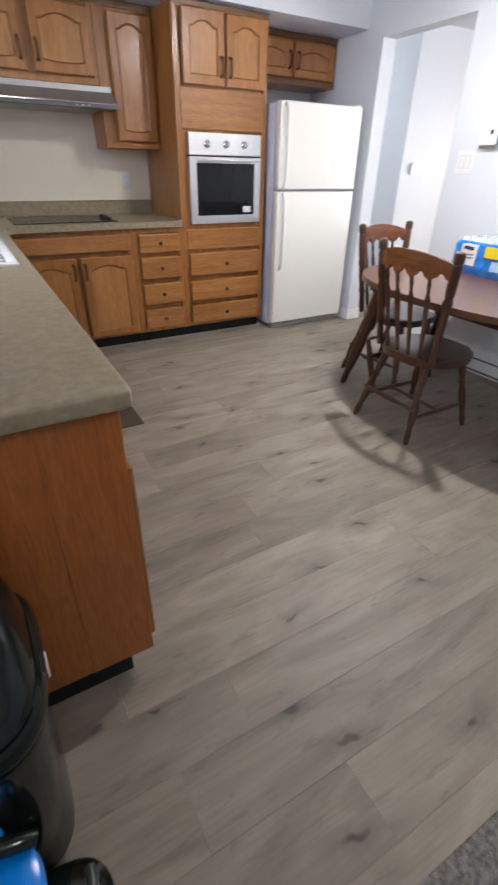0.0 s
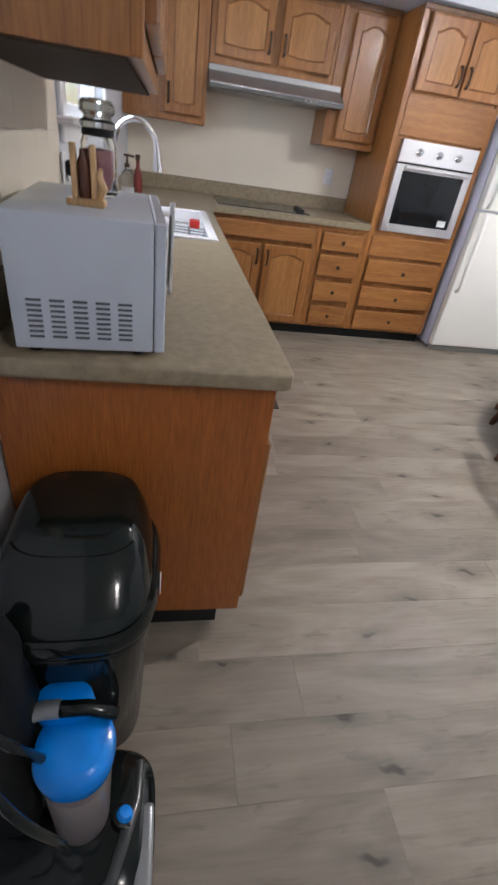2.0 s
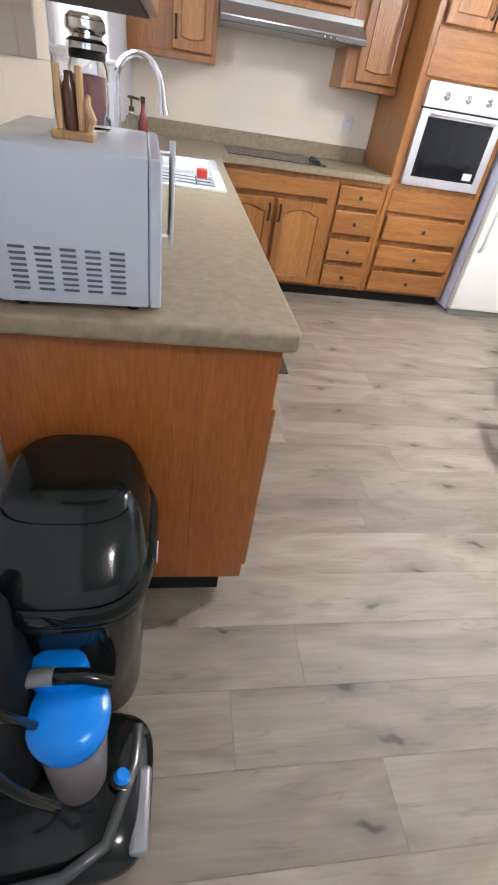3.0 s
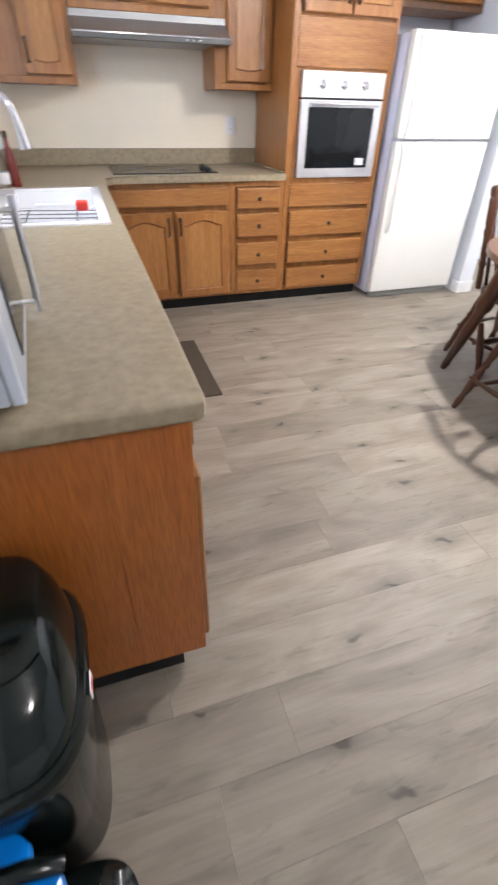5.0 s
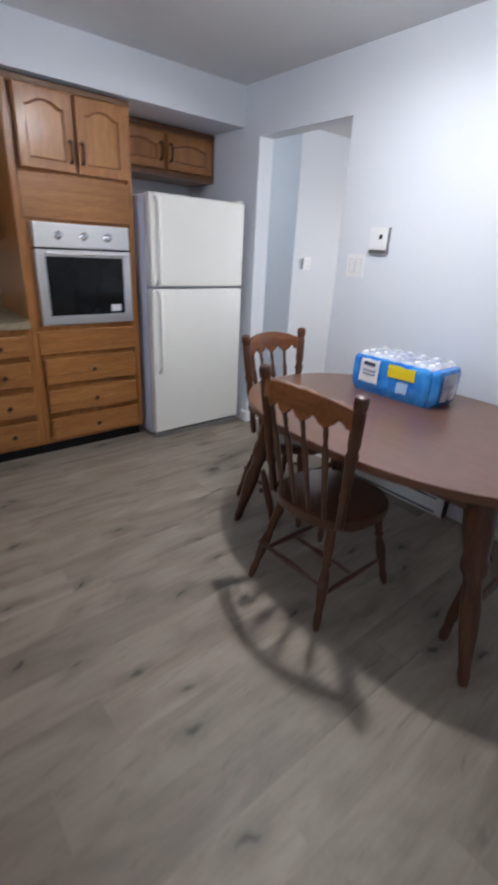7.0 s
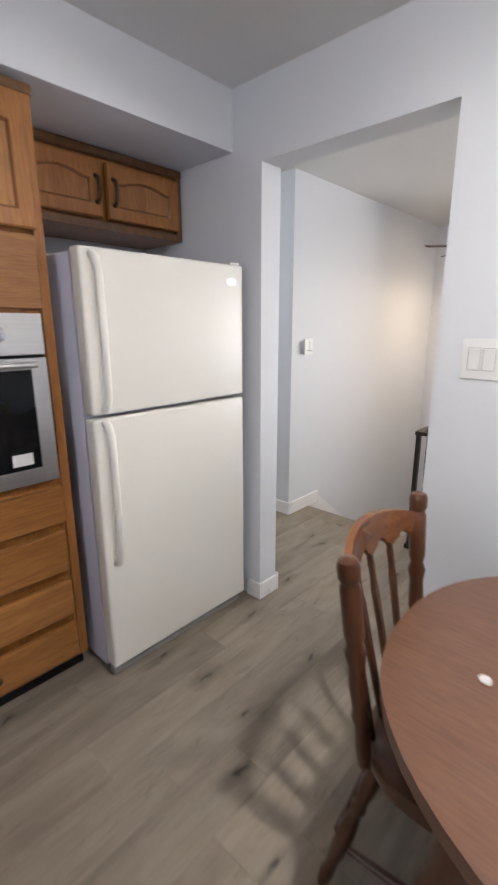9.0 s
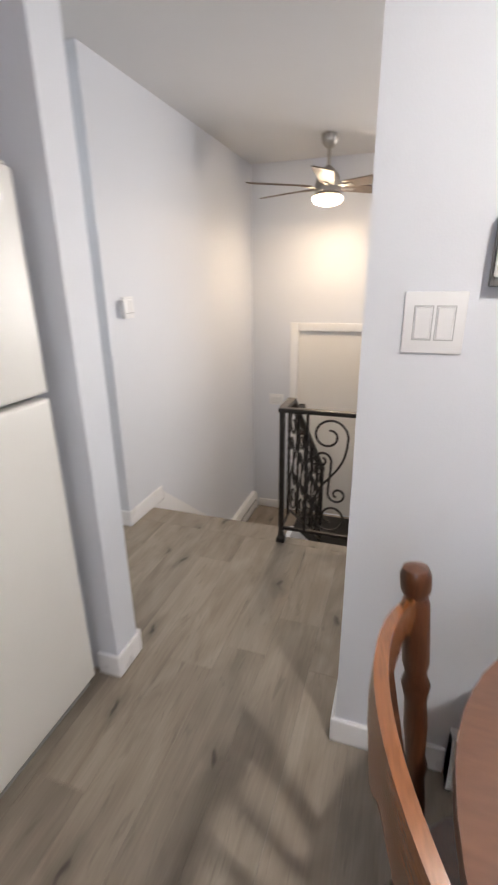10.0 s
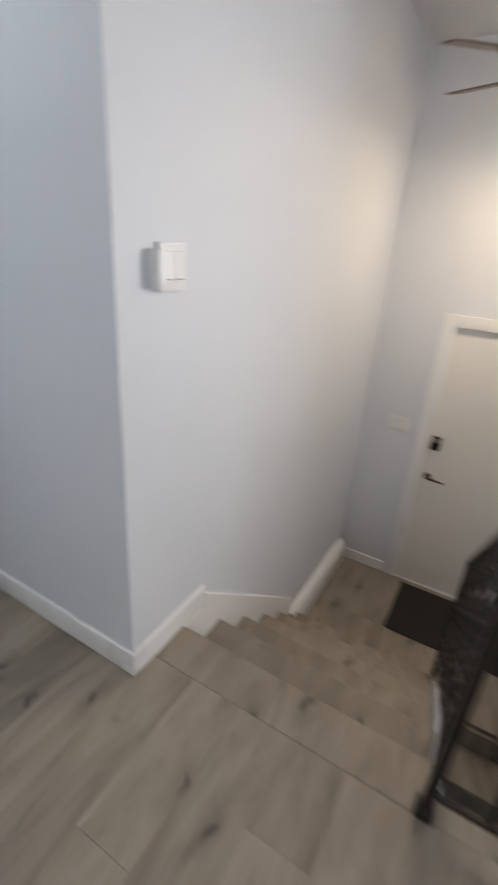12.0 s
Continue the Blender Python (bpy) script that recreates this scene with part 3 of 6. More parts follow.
for k, (y, w) in enumerate(run):
    u = carcass("base_cabinet", (FX, y, 0), 90, w, FX - LEFT - 0.004, 0, 0.873,
                ["honey oak base cabinet at the end of the counter run", "honey oak base cabinet under the white sink", "honey oak corner base cabinet"][k], 0.088, group=KG, body_top=[None, 0.72, 0.72][k])
    if k == 2:
        cabinet_door(u, 0.04, 0.45, 0.108, 0.838, pull_at=0.42, pull_z=0.7)
        continue
    drawer_front(u, 0.045, w - 0.045, 0.742, 0.838, False)
    cabinet_door(u, 0.045 if k else 0.008, w / 2 - 0.012, 0.108, 0.692, pull_at=w / 2 - 0.04, pull_z=0.60)
    cabinet_door(u, w / 2 + 0.012, w - 0.045, 0.108, 0.692, pull_at=w / 2 + 0.04, pull_z=0.60)
    if k == 0:
        boxed("end_panel", OAK_RED, u, (-0.012, 0.0, 0.075, 0.0, FX - LEFT - 0.006, 0.873), 0.001, "reddish oak veneer end panel")
        boxed("end_stile", OAK_RED, u, (-0.0135, -0.004, 0.075, 0.0, 0.165, 0.873), 0.001, "reddish oak end stile with cathedral grain")

# worktop, one L-shaped slab with an eased front and an upstand
bm = bmesh.new()
CT = -1.325
HX0, HX1, HY0, HY1 = -1.80, -1.41, -1.40, -0.54
for outline in (
    [(LEFT + 0.002, -2.818), (CT - 0.022, -2.818), (CT - 0.006, -2.812), (CT, -2.796), (CT, HY0), (LEFT + 0.002, HY0)],
    [(LEFT + 0.002, HY0), (HX0, HY0), (HX0, HY1), (LEFT + 0.002, HY1)],
    [(HX1, HY0), (CT, HY0), (CT, HY1), (HX1, HY1)],
    [(LEFT + 0.002, HY1), (CT, HY1), (CT, -0.09), (CT + 0.06, -0.03), (-0.08, -0.03), (-0.08, BACK - 0.003), (LEFT + 0.002, BACK - 0.003)]):
    prism(bm, outline, 0.874, 0.915, axis="z")
es = [e for e in bm.edges if abs(e.verts[0].co.z - e.verts[1].co.z) < 1e-4
      and all(v.co.x > CT - 0.06 and v.co.y < 0.0 or v.co.y < -2.8 for v in e.verts)
      and not all(abs(v.co.y - HY0) < 1e-4 for v in e.verts) and not all(abs(v.co.y - HY1) < 1e-4 for v in e.verts)]
bmesh.ops.bevel(bm, geom=es, offset=0.009, segments=3, profile=0.5, affect="EDGES")
worktop = tagged(part("worktop", bm, LAMINATE, None, "", True), "mottled olive-brown stone-look laminate worktop with rounded front edge", "worktop")
bm = bmesh.new()
box(bm, LEFT + 0.022, BACK - 0.023, 0.915, -0.08, BACK - 0.003, 1.02, 0.004)
part("upstand", bm, LAMINATE, worktop, "laminate upstand along the back wall")
bm = bmesh.new()
box(bm, LEFT + 0.002, -2.80, 0.915, LEFT + 0.022, BACK - 0.003, 1.02, 0.004)
part("upstand", bm, LAMINATE, worktop, "laminate upstand along the side wall")
bm = bmesh.new()
box(bm, -0.105, 0.0, 0.915, -0.08, BACK - 0.025, 0.925, 0.003)
part("edge_strip", bm, LAMINATE, worktop)

# wall cabinets
UY = 0.34


def wall_cabinet(x0, x1, z0, z1, doors, label, edge=None, name="wall_cabinet", pm=None, low=0.012):
    c = carcass(name, (x0, UY, 0), 0, x1 - x0, BACK - UY - 0.003, z0, z1, label, group=KG, edge=edge)
    for a, b, pl in doors:
        cabinet_door(c, a - x0, b - x0, z0 + 0.045, z1 - 0.055, pull_at=None if pl is None else pl - x0, pull_z=z0 + 0.155, panel_mat=pm, low=low)
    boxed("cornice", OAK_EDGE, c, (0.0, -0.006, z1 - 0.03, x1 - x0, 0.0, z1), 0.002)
    return c


wall_cabinet(LEFT + 0.003, -1.373, 1.378, 2.19, [(-1.66, -1.40, -1.635)], "honey oak corner wall cabinet with an arched door")
wall_cabinet(-1.368, -0.492, 1.735, 2.19, [(-1.335, -0.945, -0.972), (-0.895, -0.52, -0.868)], "honey oak wall cabinet with two arched doors above the hood")
wall_cabinet(-0.488, -0.079, 1.378, 2.19, [(-0.40, -0.10, None)], "narrow honey oak wall cabinet beside the oven cabinet")
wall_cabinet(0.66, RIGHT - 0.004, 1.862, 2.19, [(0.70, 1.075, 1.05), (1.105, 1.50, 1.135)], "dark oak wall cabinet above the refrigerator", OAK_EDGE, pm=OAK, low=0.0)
lw = carcass("wall_cabinet", (-1.64, -2.77, 0), 90, 0.76, -1.64 - LEFT - 0.004, 1.385, 2.25, "honey oak wall cabinet above the microwave", group=KG)
cabinet_door(lw, 0.03, 0.372, 1.43, 2.20, pull_at=0.345, pull_z=1.60)
cabinet_door(lw, 0.388, 0.73, 1.43, 2.20, pull_at=0.415, pull_z=1.60)
# Thin sheet whose dark colour stands for the shade under this cabinet.
boxed("bottom", material("shaded_underside", (0.06, 0.042, 0.032), 0.75, second=(0.045, 0.03, 0.022), scale=9, spec=0.15), lw, (0.004, 0.024, 1.379, 0.756, -1.64 - LEFT - 0.008, 1.3845), label="underside sheet coloured dark for the shade there")

# range hood: sloped front visor over a shallow box
rh = thing("range_hood", (0, 0, 0), "slim grey steel range hood under the wall cabinet", "range hood")
bm = bmesh.new()
prism(bm, [(0.19, 1.598), (0.19, 1.628), (0.335, 1.70), (0.335, 1.732), (BACK - 0.003, 1.732), (BACK - 0.003, 1.598)], -1.366, -0.418, axis="x")
part("body", bm, STEEL_DARK, rh)
bm = bmesh.new()
box(bm, -1.366, 0.178, 1.592, -0.418, 0.192, 1.624, 0.004)
part("front_trim", bm, HOOD_LIP, rh, "dark steel front lip")
boxed("trim_line", CHROME, rh, (-1.364, 0.1765, 1.6195, -0.42, 0.1785, 1.6245), label="bright thin edge line")
for x in (-0.70, -0.66, -0.62):
    bm = bmesh.new()
    lathe(bm, [(0.006, 0), (0.006, 0.008), (0.001, 0.009)], 10, pose(x, 0.178, 1.606, 90, 0, 0))
    part("button", bm, CHROME, rh)

# cooktop
ck = thing("cooktop", (0, 0, 0), "dark ceramic glass cooktop set into the worktop", "cooktop")
boxed("glass", COOKGLASS, ck, (-1.255, 0.07, 0.915, -0.545, 0.50, 0.922), 0.002)
for y in (0.12, 0.19, 0.26, 0.33):
    bm = bmesh.new()
    lathe(bm, [(0.019, 0), (0.021, 0.006), (0.016, 0.022), (0.001, 0.024)], 14, pose(-0.60, y, 0.922))
    part("knob", bm, BLACKMATT, ck, "", True)
for x, y, r in ((-1.08, 0.19, 0.09), (-1.08, 0.40, 0.07), (-0.80, 0.19, 0.07), (-0.80, 0.40, 0.09)):
    bm = bmesh.new()
    tube(bm, [(x + r * math.cos(a / 32 * 2 * math.pi), y + r * math.sin(a / 32 * 2 * math.pi), 0.9222) for a in range(33)], 0.0012, 5)
    part("burner_ring", bm, GASKET, ck)

# built-in oven
ov = thing("wall_oven", (0, -0.008, 0), "stainless steel built-in oven with three knobs and dark glass door", "oven")
bm = bmesh.new()
box(bm, 0.0, -0.014, 1.345, 0.605, 0.05, 1.483, 0.004, 2)
part("control_panel", bm, STEEL, ov)
for x in (0.145, 0.302, 0.455):
    bm = bmesh.new()
    lathe(bm, [(0.025, 0), (0.025, 0.006), (0.019, 0.012), (0.018, 0.028), (0.001, 0.031)], 18, pose(x, -0.014, 1.415, 90, 0, 0))
    box(bm, x - 0.004, -0.05, 1.398, x + 0.004, -0.042, 1.432, 0.001)
    part("knob", bm, CHROME, ov, "chrome oven knob", True)
bm = bmesh.new()
for d in ((0.0, 0.888, 0.055, 1.335), (0.55, 0.888, 0.605, 1.335), (0.055, 0.888, 0.55, 0.945), (0.055, 1.295, 0.55, 1.335)):
    box(bm, d[0], -0.016, d[1], d[2], 0.05, d[3], 0.0015)
dr = part("door", bm, STEEL, ov)
boxed("glass", BLACKGLASS, dr, (0.055, -0.0125, 0.945, 0.55, 0.02, 1.295), 0.001, "black glass oven window")
bm = bmesh.new()
tube(bm, [(0.05, -0.05, 1.315), (0.30, -0.054, 1.315), (0.555, -0.05, 1.315)], 0.011, 12)
for x in (0.085, 0.52):
    tube(bm, [(x, -0.016, 1.315), (x, -0.05, 1.315)], 0.008, 10)
part("handle", bm, STEEL, dr, "brushed steel bar handle", True)
boxed("sticker", WHITEPL, dr, (0.45, -0.0133, 0.962, 0.52, -0.012, 1.005), label="small white energy sticker")
boxed("trim", BLACKMATT, ov, (0.004, 0.0, 1.334, 0.601, 0.05, 1.346))

# refrigerator
fr = thing("refrigerator", (0, 0, 0), "white top-freezer refrigerator with pebbled enamel doors", "refrigerator")
F0, F1, FYF = 0.690, 1.470, -0.156
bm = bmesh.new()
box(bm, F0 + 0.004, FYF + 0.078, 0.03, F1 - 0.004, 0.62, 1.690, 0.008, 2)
part("body", bm, FRIDGE_SIDE, fr, "white enamel cabinet with cool daylight tinted into its colour", True)
for name, z0, z1, hz0, hz1 in (("freezer_door", 1.126, 1.70, 1.135, 1.675), ("fridge_door", 0.058, 1.112, 0.52, 1.10)):
    bm = bmesh.new()
    box(bm, F0, FYF, z0, F1, FYF + 0.066, z1, 0.012, 3)
    d = part(name, bm, FRIDGE, fr, "", True)
    boxed("gasket", GASKET, d, (F0 + 0.012, FYF + 0.066, z0 + 0.012, F1 - 0.012, FYF + 0.079, z1 - 0.012))
    bm = bmesh.new()
    x = F0 + 0.045
    lo = hz0
    tube(bm, [(x, FYF, lo + 0.005), (x, FYF - 0.024, lo + 0.02), (x, FYF - 0.04, lo + 0.06), (x, FYF - 0.042, (lo + hz1) / 2), (x, FYF - 0.036, hz1 - 0.05), (x, FYF - 0.02, hz1 - 0.01), (x, FYF, hz1)],
         [0.012, 0.014, 0.014, 0.014, 0.015, 0.016, 0.016], 10)
    part("handle", bm, FRIDGE, d, "white moulded door handle", True)
bm = bmesh.new()
bmesh.ops.create_circle(bm, cap_ends=True, radius=0.028, segments=24, matrix=pose(1.395, FYF - 0.001, 1.628, 90, 0, 0) @ Matrix.Diagonal((1, 0.55, 1, 1)))
bmesh.ops.solidify(bm, geom=bm.faces[:], thickness=0.002)
part("badge", bm, STEEL, fr, "small oval chrome badge")
boxed("hinge_cover", FRIDGE, fr, (F1 - 0.07, FYF + 0.01, 1.70, F1 - 0.01, FYF + 0.09, 1.712), 0.004)
bm = bmesh.new()
box(bm, F0 + 0.01, FYF + 0.030, 0.005, F1 - 0.01, FYF + 0.06, 0.054)
for k in range(3):
    box(bm, F0 + 0.02, FYF + 0.024, 0.014 + k * 0.012, F1 - 0.02, FYF + 0.031, 0.020 + k * 0.012)
part("grille", bm, GRILLE, fr, "louvred base grille, greyed for the shade under the door")
for x in (F0 + 0.06, F1 - 0.06):
    for y in (FYF + 0.12, 0.5):
        bm = bmesh.new()
        lathe(bm, [(0.02, 0), (0.02, 0.03)], 10, pose(x, y, 0))
        part("foot", bm, BLACKMATT, fr)

# sink with basin, rim and faucet
SX0, SX1, SY0, SY1 = -1.895, -1.375, -1.44, -0.50
sk = thing("sink", (0, 0, 0), "white enamel drop-in sink in the worktop", "sink")
bm = bmesh.new()
zr = 0.926
box(bm, SX0, SY0, 0.912, SX1, SY0 + 0.045, zr, 0.006, 2), box(bm, SX0, SY1 - 0.045, 0.912, SX1, SY1, zr, 0.006, 2)
box(bm, SX1 - 0.045, SY0 + 0.04, 0.912, SX1, SY1 - 0.04, zr, 0.006, 2), box(bm, SX0, SY0 + 0.04, 0.912, SX0 + 0.10, SY1 - 0.04, zr, 0.006, 2)
part("rim", bm, SINKW, sk, "", True)
bm = bmesh.new()
bx0, bx1, by0, by1 = HX0 + 0.002, HX1 - 0.002, HY0 + 0.002, HY1 - 0.002
for d in ((bx0, by0, 0.74, bx1, by1, 0.746), (bx0, by0, 0.746, bx0 + 0.006, by1, 0.913), (bx1 - 0.006, by0, 0.746, bx1, by1, 0.913),
          (bx0 + 0.006, by0, 0.746, bx1 - 0.006, by0 + 0.006, 0.913), (bx0 + 0.006, by1 - 0.006, 0.746, bx1 - 0.006, by1, 0.913), (bx0 + 0.006, -0.985, 0.746, bx1 - 0.006, -0.955, 0.905)):
    box(bm, *d)
part("basin", bm, SINKW, sk, "white double basin")
fc = thing("faucet", (-1.872, -0.97, 0.926), "chrome gooseneck pull-down faucet on the sink deck", "faucet")
bm = bmesh.new()
lathe(bm, [(0.03, 0), (0.03, 0.008), (0.022, 0.014), (0.021, 0.09), (0.015, 0.10), (0.001, 0.101)], 18)
part("base", bm, CHROME, fc, "", True)
bm = bmesh.new()
pts = [(0, 0, 0.09), (0, 0, 0.30)] + [(0.10 - 0.10 * math.cos(a), 0, 0.30 + 0.11 * math.sin(a)) for a in [math.pi * k / 12 for k in range(1, 12)]]
pts += [(0.203, 0, 0.29)]
tube(bm, pts, 0.0145, 14)
part("neck", bm, CHROME, fc, "", True)
bm = bmesh.new()
tube(bm, [(0.201, 0, 0.305), (0.205, 0, 0.25), (0.211, 0, 0.205)], [0.0155, 0.020, 0.026], 16)
part("spray_head", bm, CHROME, fc, "", True)
bm = bmesh.new()
tube(bm, [(0, -0.02, 0.06), (0.01, -0.07, 0.085)], [0.009, 0.006], 10)
part("lever", bm, CHROME, fc, "", True)
ra = thing("dish_rack", (-1.60, -1.2, 0.893), "small dark wire rack resting across the sink rim", "dish rack")
bm = bmesh.new()
for k in range(4):
    tube(bm, [(-0.195, -0.13 + k * 0.085, 0.022), (0.195, -0.13 + k * 0.085, 0.012)], 0.0026, 6)
for x in (-0.1, 0.1):
    tube(bm, [(x, -0.15, 0.016), (x, 0.15, 0.016)], 0.0045, 6)
part("wires", bm, GASKET, ra)
sp = thing("scrub_brush", (-1.50, -1.16, 0.918), "red and white dish brush lying on the sink rack", "brush")
boxed("handle", WHITEPL, sp, (-0.16, -0.012, 0.018, 0.0, 0.012, 0.034), 0.005, seg=2)
boxed("head", REDPL, sp, (0.0, -0.03, 0.004, 0.05, 0.035, 0.04), 0.008, seg=2)

# soap bottle and decorative jar group by the sink
so = thing("soap_bottle", (-1.86, -0.40, 0.915), "clear soap bottle with a dark pump and white label", "bottle")
bm = bmesh.new()
lathe(bm, [(0.036, 0), (0.038, 0.01), (0.038, 0.13), (0.03, 0.155), (0.014, 0.17), (0.014, 0.185)], 18)
part("body", bm, CLEAR, so, "", True)
bm = bmesh.new()
lathe(bm, [(0.016, 0.18), (0.016, 0.2), (0.006, 0.205), (0.006, 0.235), (0.02, 0.24), (0.02, 0.25), (0.001, 0.252)], 14)
tube(bm, [(0, 0, 0.244), (0.045, -0.01, 0.24)], 0.006, 8)
part("pump", bm, BRONZE, so, "", True)
bm = bmesh.new()
lathe(bm, [(0.0392, 0.02), (0.0392, 0.075)], 18)
part("label", bm, WHITEPL, so)


rb = thing("sauce_bottle", (-1.80, -0.36, 0.915), "slim reddish-brown bottle with a dark cap by the sink", "bottle")
bm = bmesh.new()
lathe(bm, [(0.024, 0), (0.027, 0.008), (0.027, 0.13), (0.020, 0.165), (0.011, 0.19), (0.011, 0.225)], 18)
part("body", bm, material("red_brown_glass", (0.22, 0.035, 0.03), 0.15, second=(0.16, 0.025, 0.02), scale=9, coat=0.4), rb, "", True)
bm = bmesh.new()
lathe(bm, [(0.013, 0.222), (0.014, 0.226), (0.014, 0.252), (0.001, 0.255)], 14)
part("cap", bm, BRONZE, rb, "", True)


# ---- counter things ----
mw = thing("microwave", (-1.598, -2.775, 0.915), "grey enamel microwave with side vents on the worktop", "microwave", turn=4)
MX0, MX1, MY0, MY1, MZ = -0.276, -0.022, 0.0, 0.43, 0.252
bm = bmesh.new()
box(bm, MX0, MY0, 0.012, MX1, MY1, MZ, 0.006, 2)
part("body", bm, MICRO, mw, "", True)
bm = bmesh.new()
box(bm, MX1 + 0.001, MY0, 0.012, MX1 + 0.022, MY1, MZ, 0.003)
md = part("door", bm, MICRO, mw)
boxed("glass", BLACKGLASS, md, (MX1 + 0.022, MY0 + 0.11, 0.045, MX1 + 0.025, MY1 - 0.03, MZ - 0.04))
bm = bmesh.new()
tube(bm, [(MX1 + 0.055, MY0 + 0.36, 0.03), (MX1 + 0.055, MY0 + 0.36, MZ - 0.005)], 0.007, 10)
for z in (0.05, MZ - 0.03):
    tube(bm, [(MX1 + 0.022, MY0 + 0.36, z), (MX1 + 0.055, MY0 + 0.36, z)], 0.005, 8)
part("handle", bm, STEEL, md, "brushed steel upright bar handle", True)
for c in range(5):
    for r in range(8):
        bm = bmesh.new()
        x, z = MX0 + 0.028 + c * 0.040, 0.035 + r * 0.0098
        box(bm, x, MY0 - 0.0016, z, x + 0.026, MY0 + 0.002, z + 0.0045, 0.001)
        part("vent_slot", bm, SLOT, mw)
for x in (MX0 + 0.03, MX1 - 0.03):
    for y in (MY0 + 0.03, MY1 - 0.03):
        bm = bmesh.new()
        lathe(bm, [(0.012, 0), (0.012, 0.013)], 10, pose(x, y, 0))
        part("foot", bm, BLACKMATT, mw)

TOPZ = 0.915 + MZ
jar = thing("glass_jar", (-1.745, -2.50, TOPZ), "tall glass canister with a chunky glass lid and pink filling", "jar")
bm = bmesh.new()
lathe(bm, [(0.030, 0.0), (0.036, 0.006), (0.037, 0.02), (0.033, 0.028), (0.035, 0.04), (0.036, 0.095), (0.031, 0.108), (0.030, 0.118), (0.027, 0.118), (0.028, 0.107), (0.032, 0.094), (0.031, 0.035), (0.026, 0.012)], 24)
part("glass", bm, CLEAR, jar, "", True)
bm = bmesh.new()
lathe(bm, [(0.024, 0.013), (0.029, 0.035), (0.0305, 0.085), (0.001, 0.088)], 20)
part("filling", bm, material("pink_salt", (0.42, 0.16, 0.17), 0.6, second=(0.30, 0.09, 0.10), scale=90, mix=0.4), jar, "coarse pink filling", True)
bm = bmesh.new()
lathe(bm, [(0.030, 0.118), (0.036, 0.122), (0.036, 0.132), (0.028, 0.137), (0.028, 0.143), (0.035, 0.149), (0.034, 0.162), (0.026, 0.170), (0.001, 0.172)], 24)
part("lid", bm, glass("smoky_glass", (0.55, 0.57, 0.56), 0.05), jar, "heavy smoky glass lid", True)
bm = bmesh.new()
lathe(bm, [(0.0305, 0.108), (0.0325, 0.110), (0.0325, 0.119), (0.0305, 0.120)], 20)
part("seal", bm, BLACKMATT, jar, "", True)

ho = thing("wooden_holder", (-1.748, -2.665, TOPZ), "small pale pine stand with two posts and a dark bottle", "holder", turn=0)
bm = bmesh.new()
box(bm, -0.034, -0.02, 0, 0.034, 0.02, 0.012, 0.002)
part("base", bm, PINE, ho)
for x in (-0.02, 0.014):
    bm = bmesh.new()
    box(bm, x - 0.005, -0.008, 0.012, x + 0.005, 0.008, 0.098, 0.0015)
    part("post", bm, PINE, ho)
bm = bmesh.new()
lathe(bm, [(0.011, 0.012), (0.012, 0.018), (0.012, 0.07), (0.007, 0.08), (0.007, 0.09), (0.001, 0.091)], 14, pose(-0.003, 0.006, 0))
part("bottle", bm, material("brown_bottle", (0.10, 0.035, 0.02), 0.15, scale=9), ho, "dark brown bottle", True)
bm = bmesh.new()
tube(bm, [(0.022, 0.0, 0.012), (0.030, 0.0, 0.03), (0.022, 0.0, 0.05), (0.028, 0.0, 0.062)], [0.006, 0.009, 0.008, 0.004], 8)
part("figure", bm, PINE, ho, "", True)


def plate(name, m, w, h, label, category, rockers=1, kind="switch"):
    """A wall plate, flat on local y = 0 and facing -y, with its rockers or sockets."""
    p = new(name)
    p.matrix_world = m
    tagged(p, label, category)
    bm = bmesh.new()
    box(bm, -w / 2, -0.006, -h / 2, w / 2, 0, h / 2, 0.003, 2)
    part("plate", bm, WHITEPL, p, "", True)
    for k in range(rockers):
        x = (k - (rockers - 1) / 2) * 0.046
        if kind == "switch":
            bm = bmesh.new()
            box(bm, -0.017, -0.009, -0.034, 0.017, -0.004, 0.034, 0.0015, m=pose(x, 0, 0, 3, 0, 0))
            part("rocker", bm, WHITEPL, p)
            # Grey strips that stand in for the shade in the gap round the rocker.
            bm = bmesh.new()
            for d in ((-0.0205, -0.0375, -0.0180, 0.0375), (0.0180, -0.0375, 0.0205, 0.0375), (-0.0180, -0.0375, 0.0180, -0.0350), (-0.0180, 0.0350, 0.0180, 0.0375)):
                box(bm, x + d[0], -0.0068, d[1], x + d[2], -0.004, d[3])
            part("rocker_frame", bm, GAP_SHADE, p, "thin grey strips painted as the shadow gap round the rocker")
        else:
            for z in (-0.02, 0.02):
                bm = bmesh.new()
                box(bm, -0.015, -0.0085, -0.013, 0.015, -0.004, 0.013, 0.004, m=pose(x, 0, z))
                s = part("socket", bm, WHITEPL, p)
                bm = bmesh.new()
                for dx in (-0.006, 0.006):
                    box(bm, x + dx - 0.001, -0.0092, z - 0.005, x + dx + 0.001, -0.008, z + 0.005)
                part("slots", bm, SLOT, s)
    return p


plate("wall_outlet", pose(-0.285, BACK - 0.014, 1.165), 0.075, 0.118, "white duplex outlet on the tiled wall", "outlet", 1, "socket")
plate("wall_outlet", pose(LEFT + 0.014, -1.88, 1.15, 0, 0, 90), 0.075, 0.118, "white outlet with a small black adapter on the side wall", "outlet", 1, "socket")
ad = thing("plug_adapter", (LEFT + 0.02, -1.88, 1.165), "small black plug-in adapter in the outlet", "adapter")
boxed("body", BLACKMATT, ad, (0.003, -0.022, -0.022, 0.035, 0.022, 0.022), 0.004)
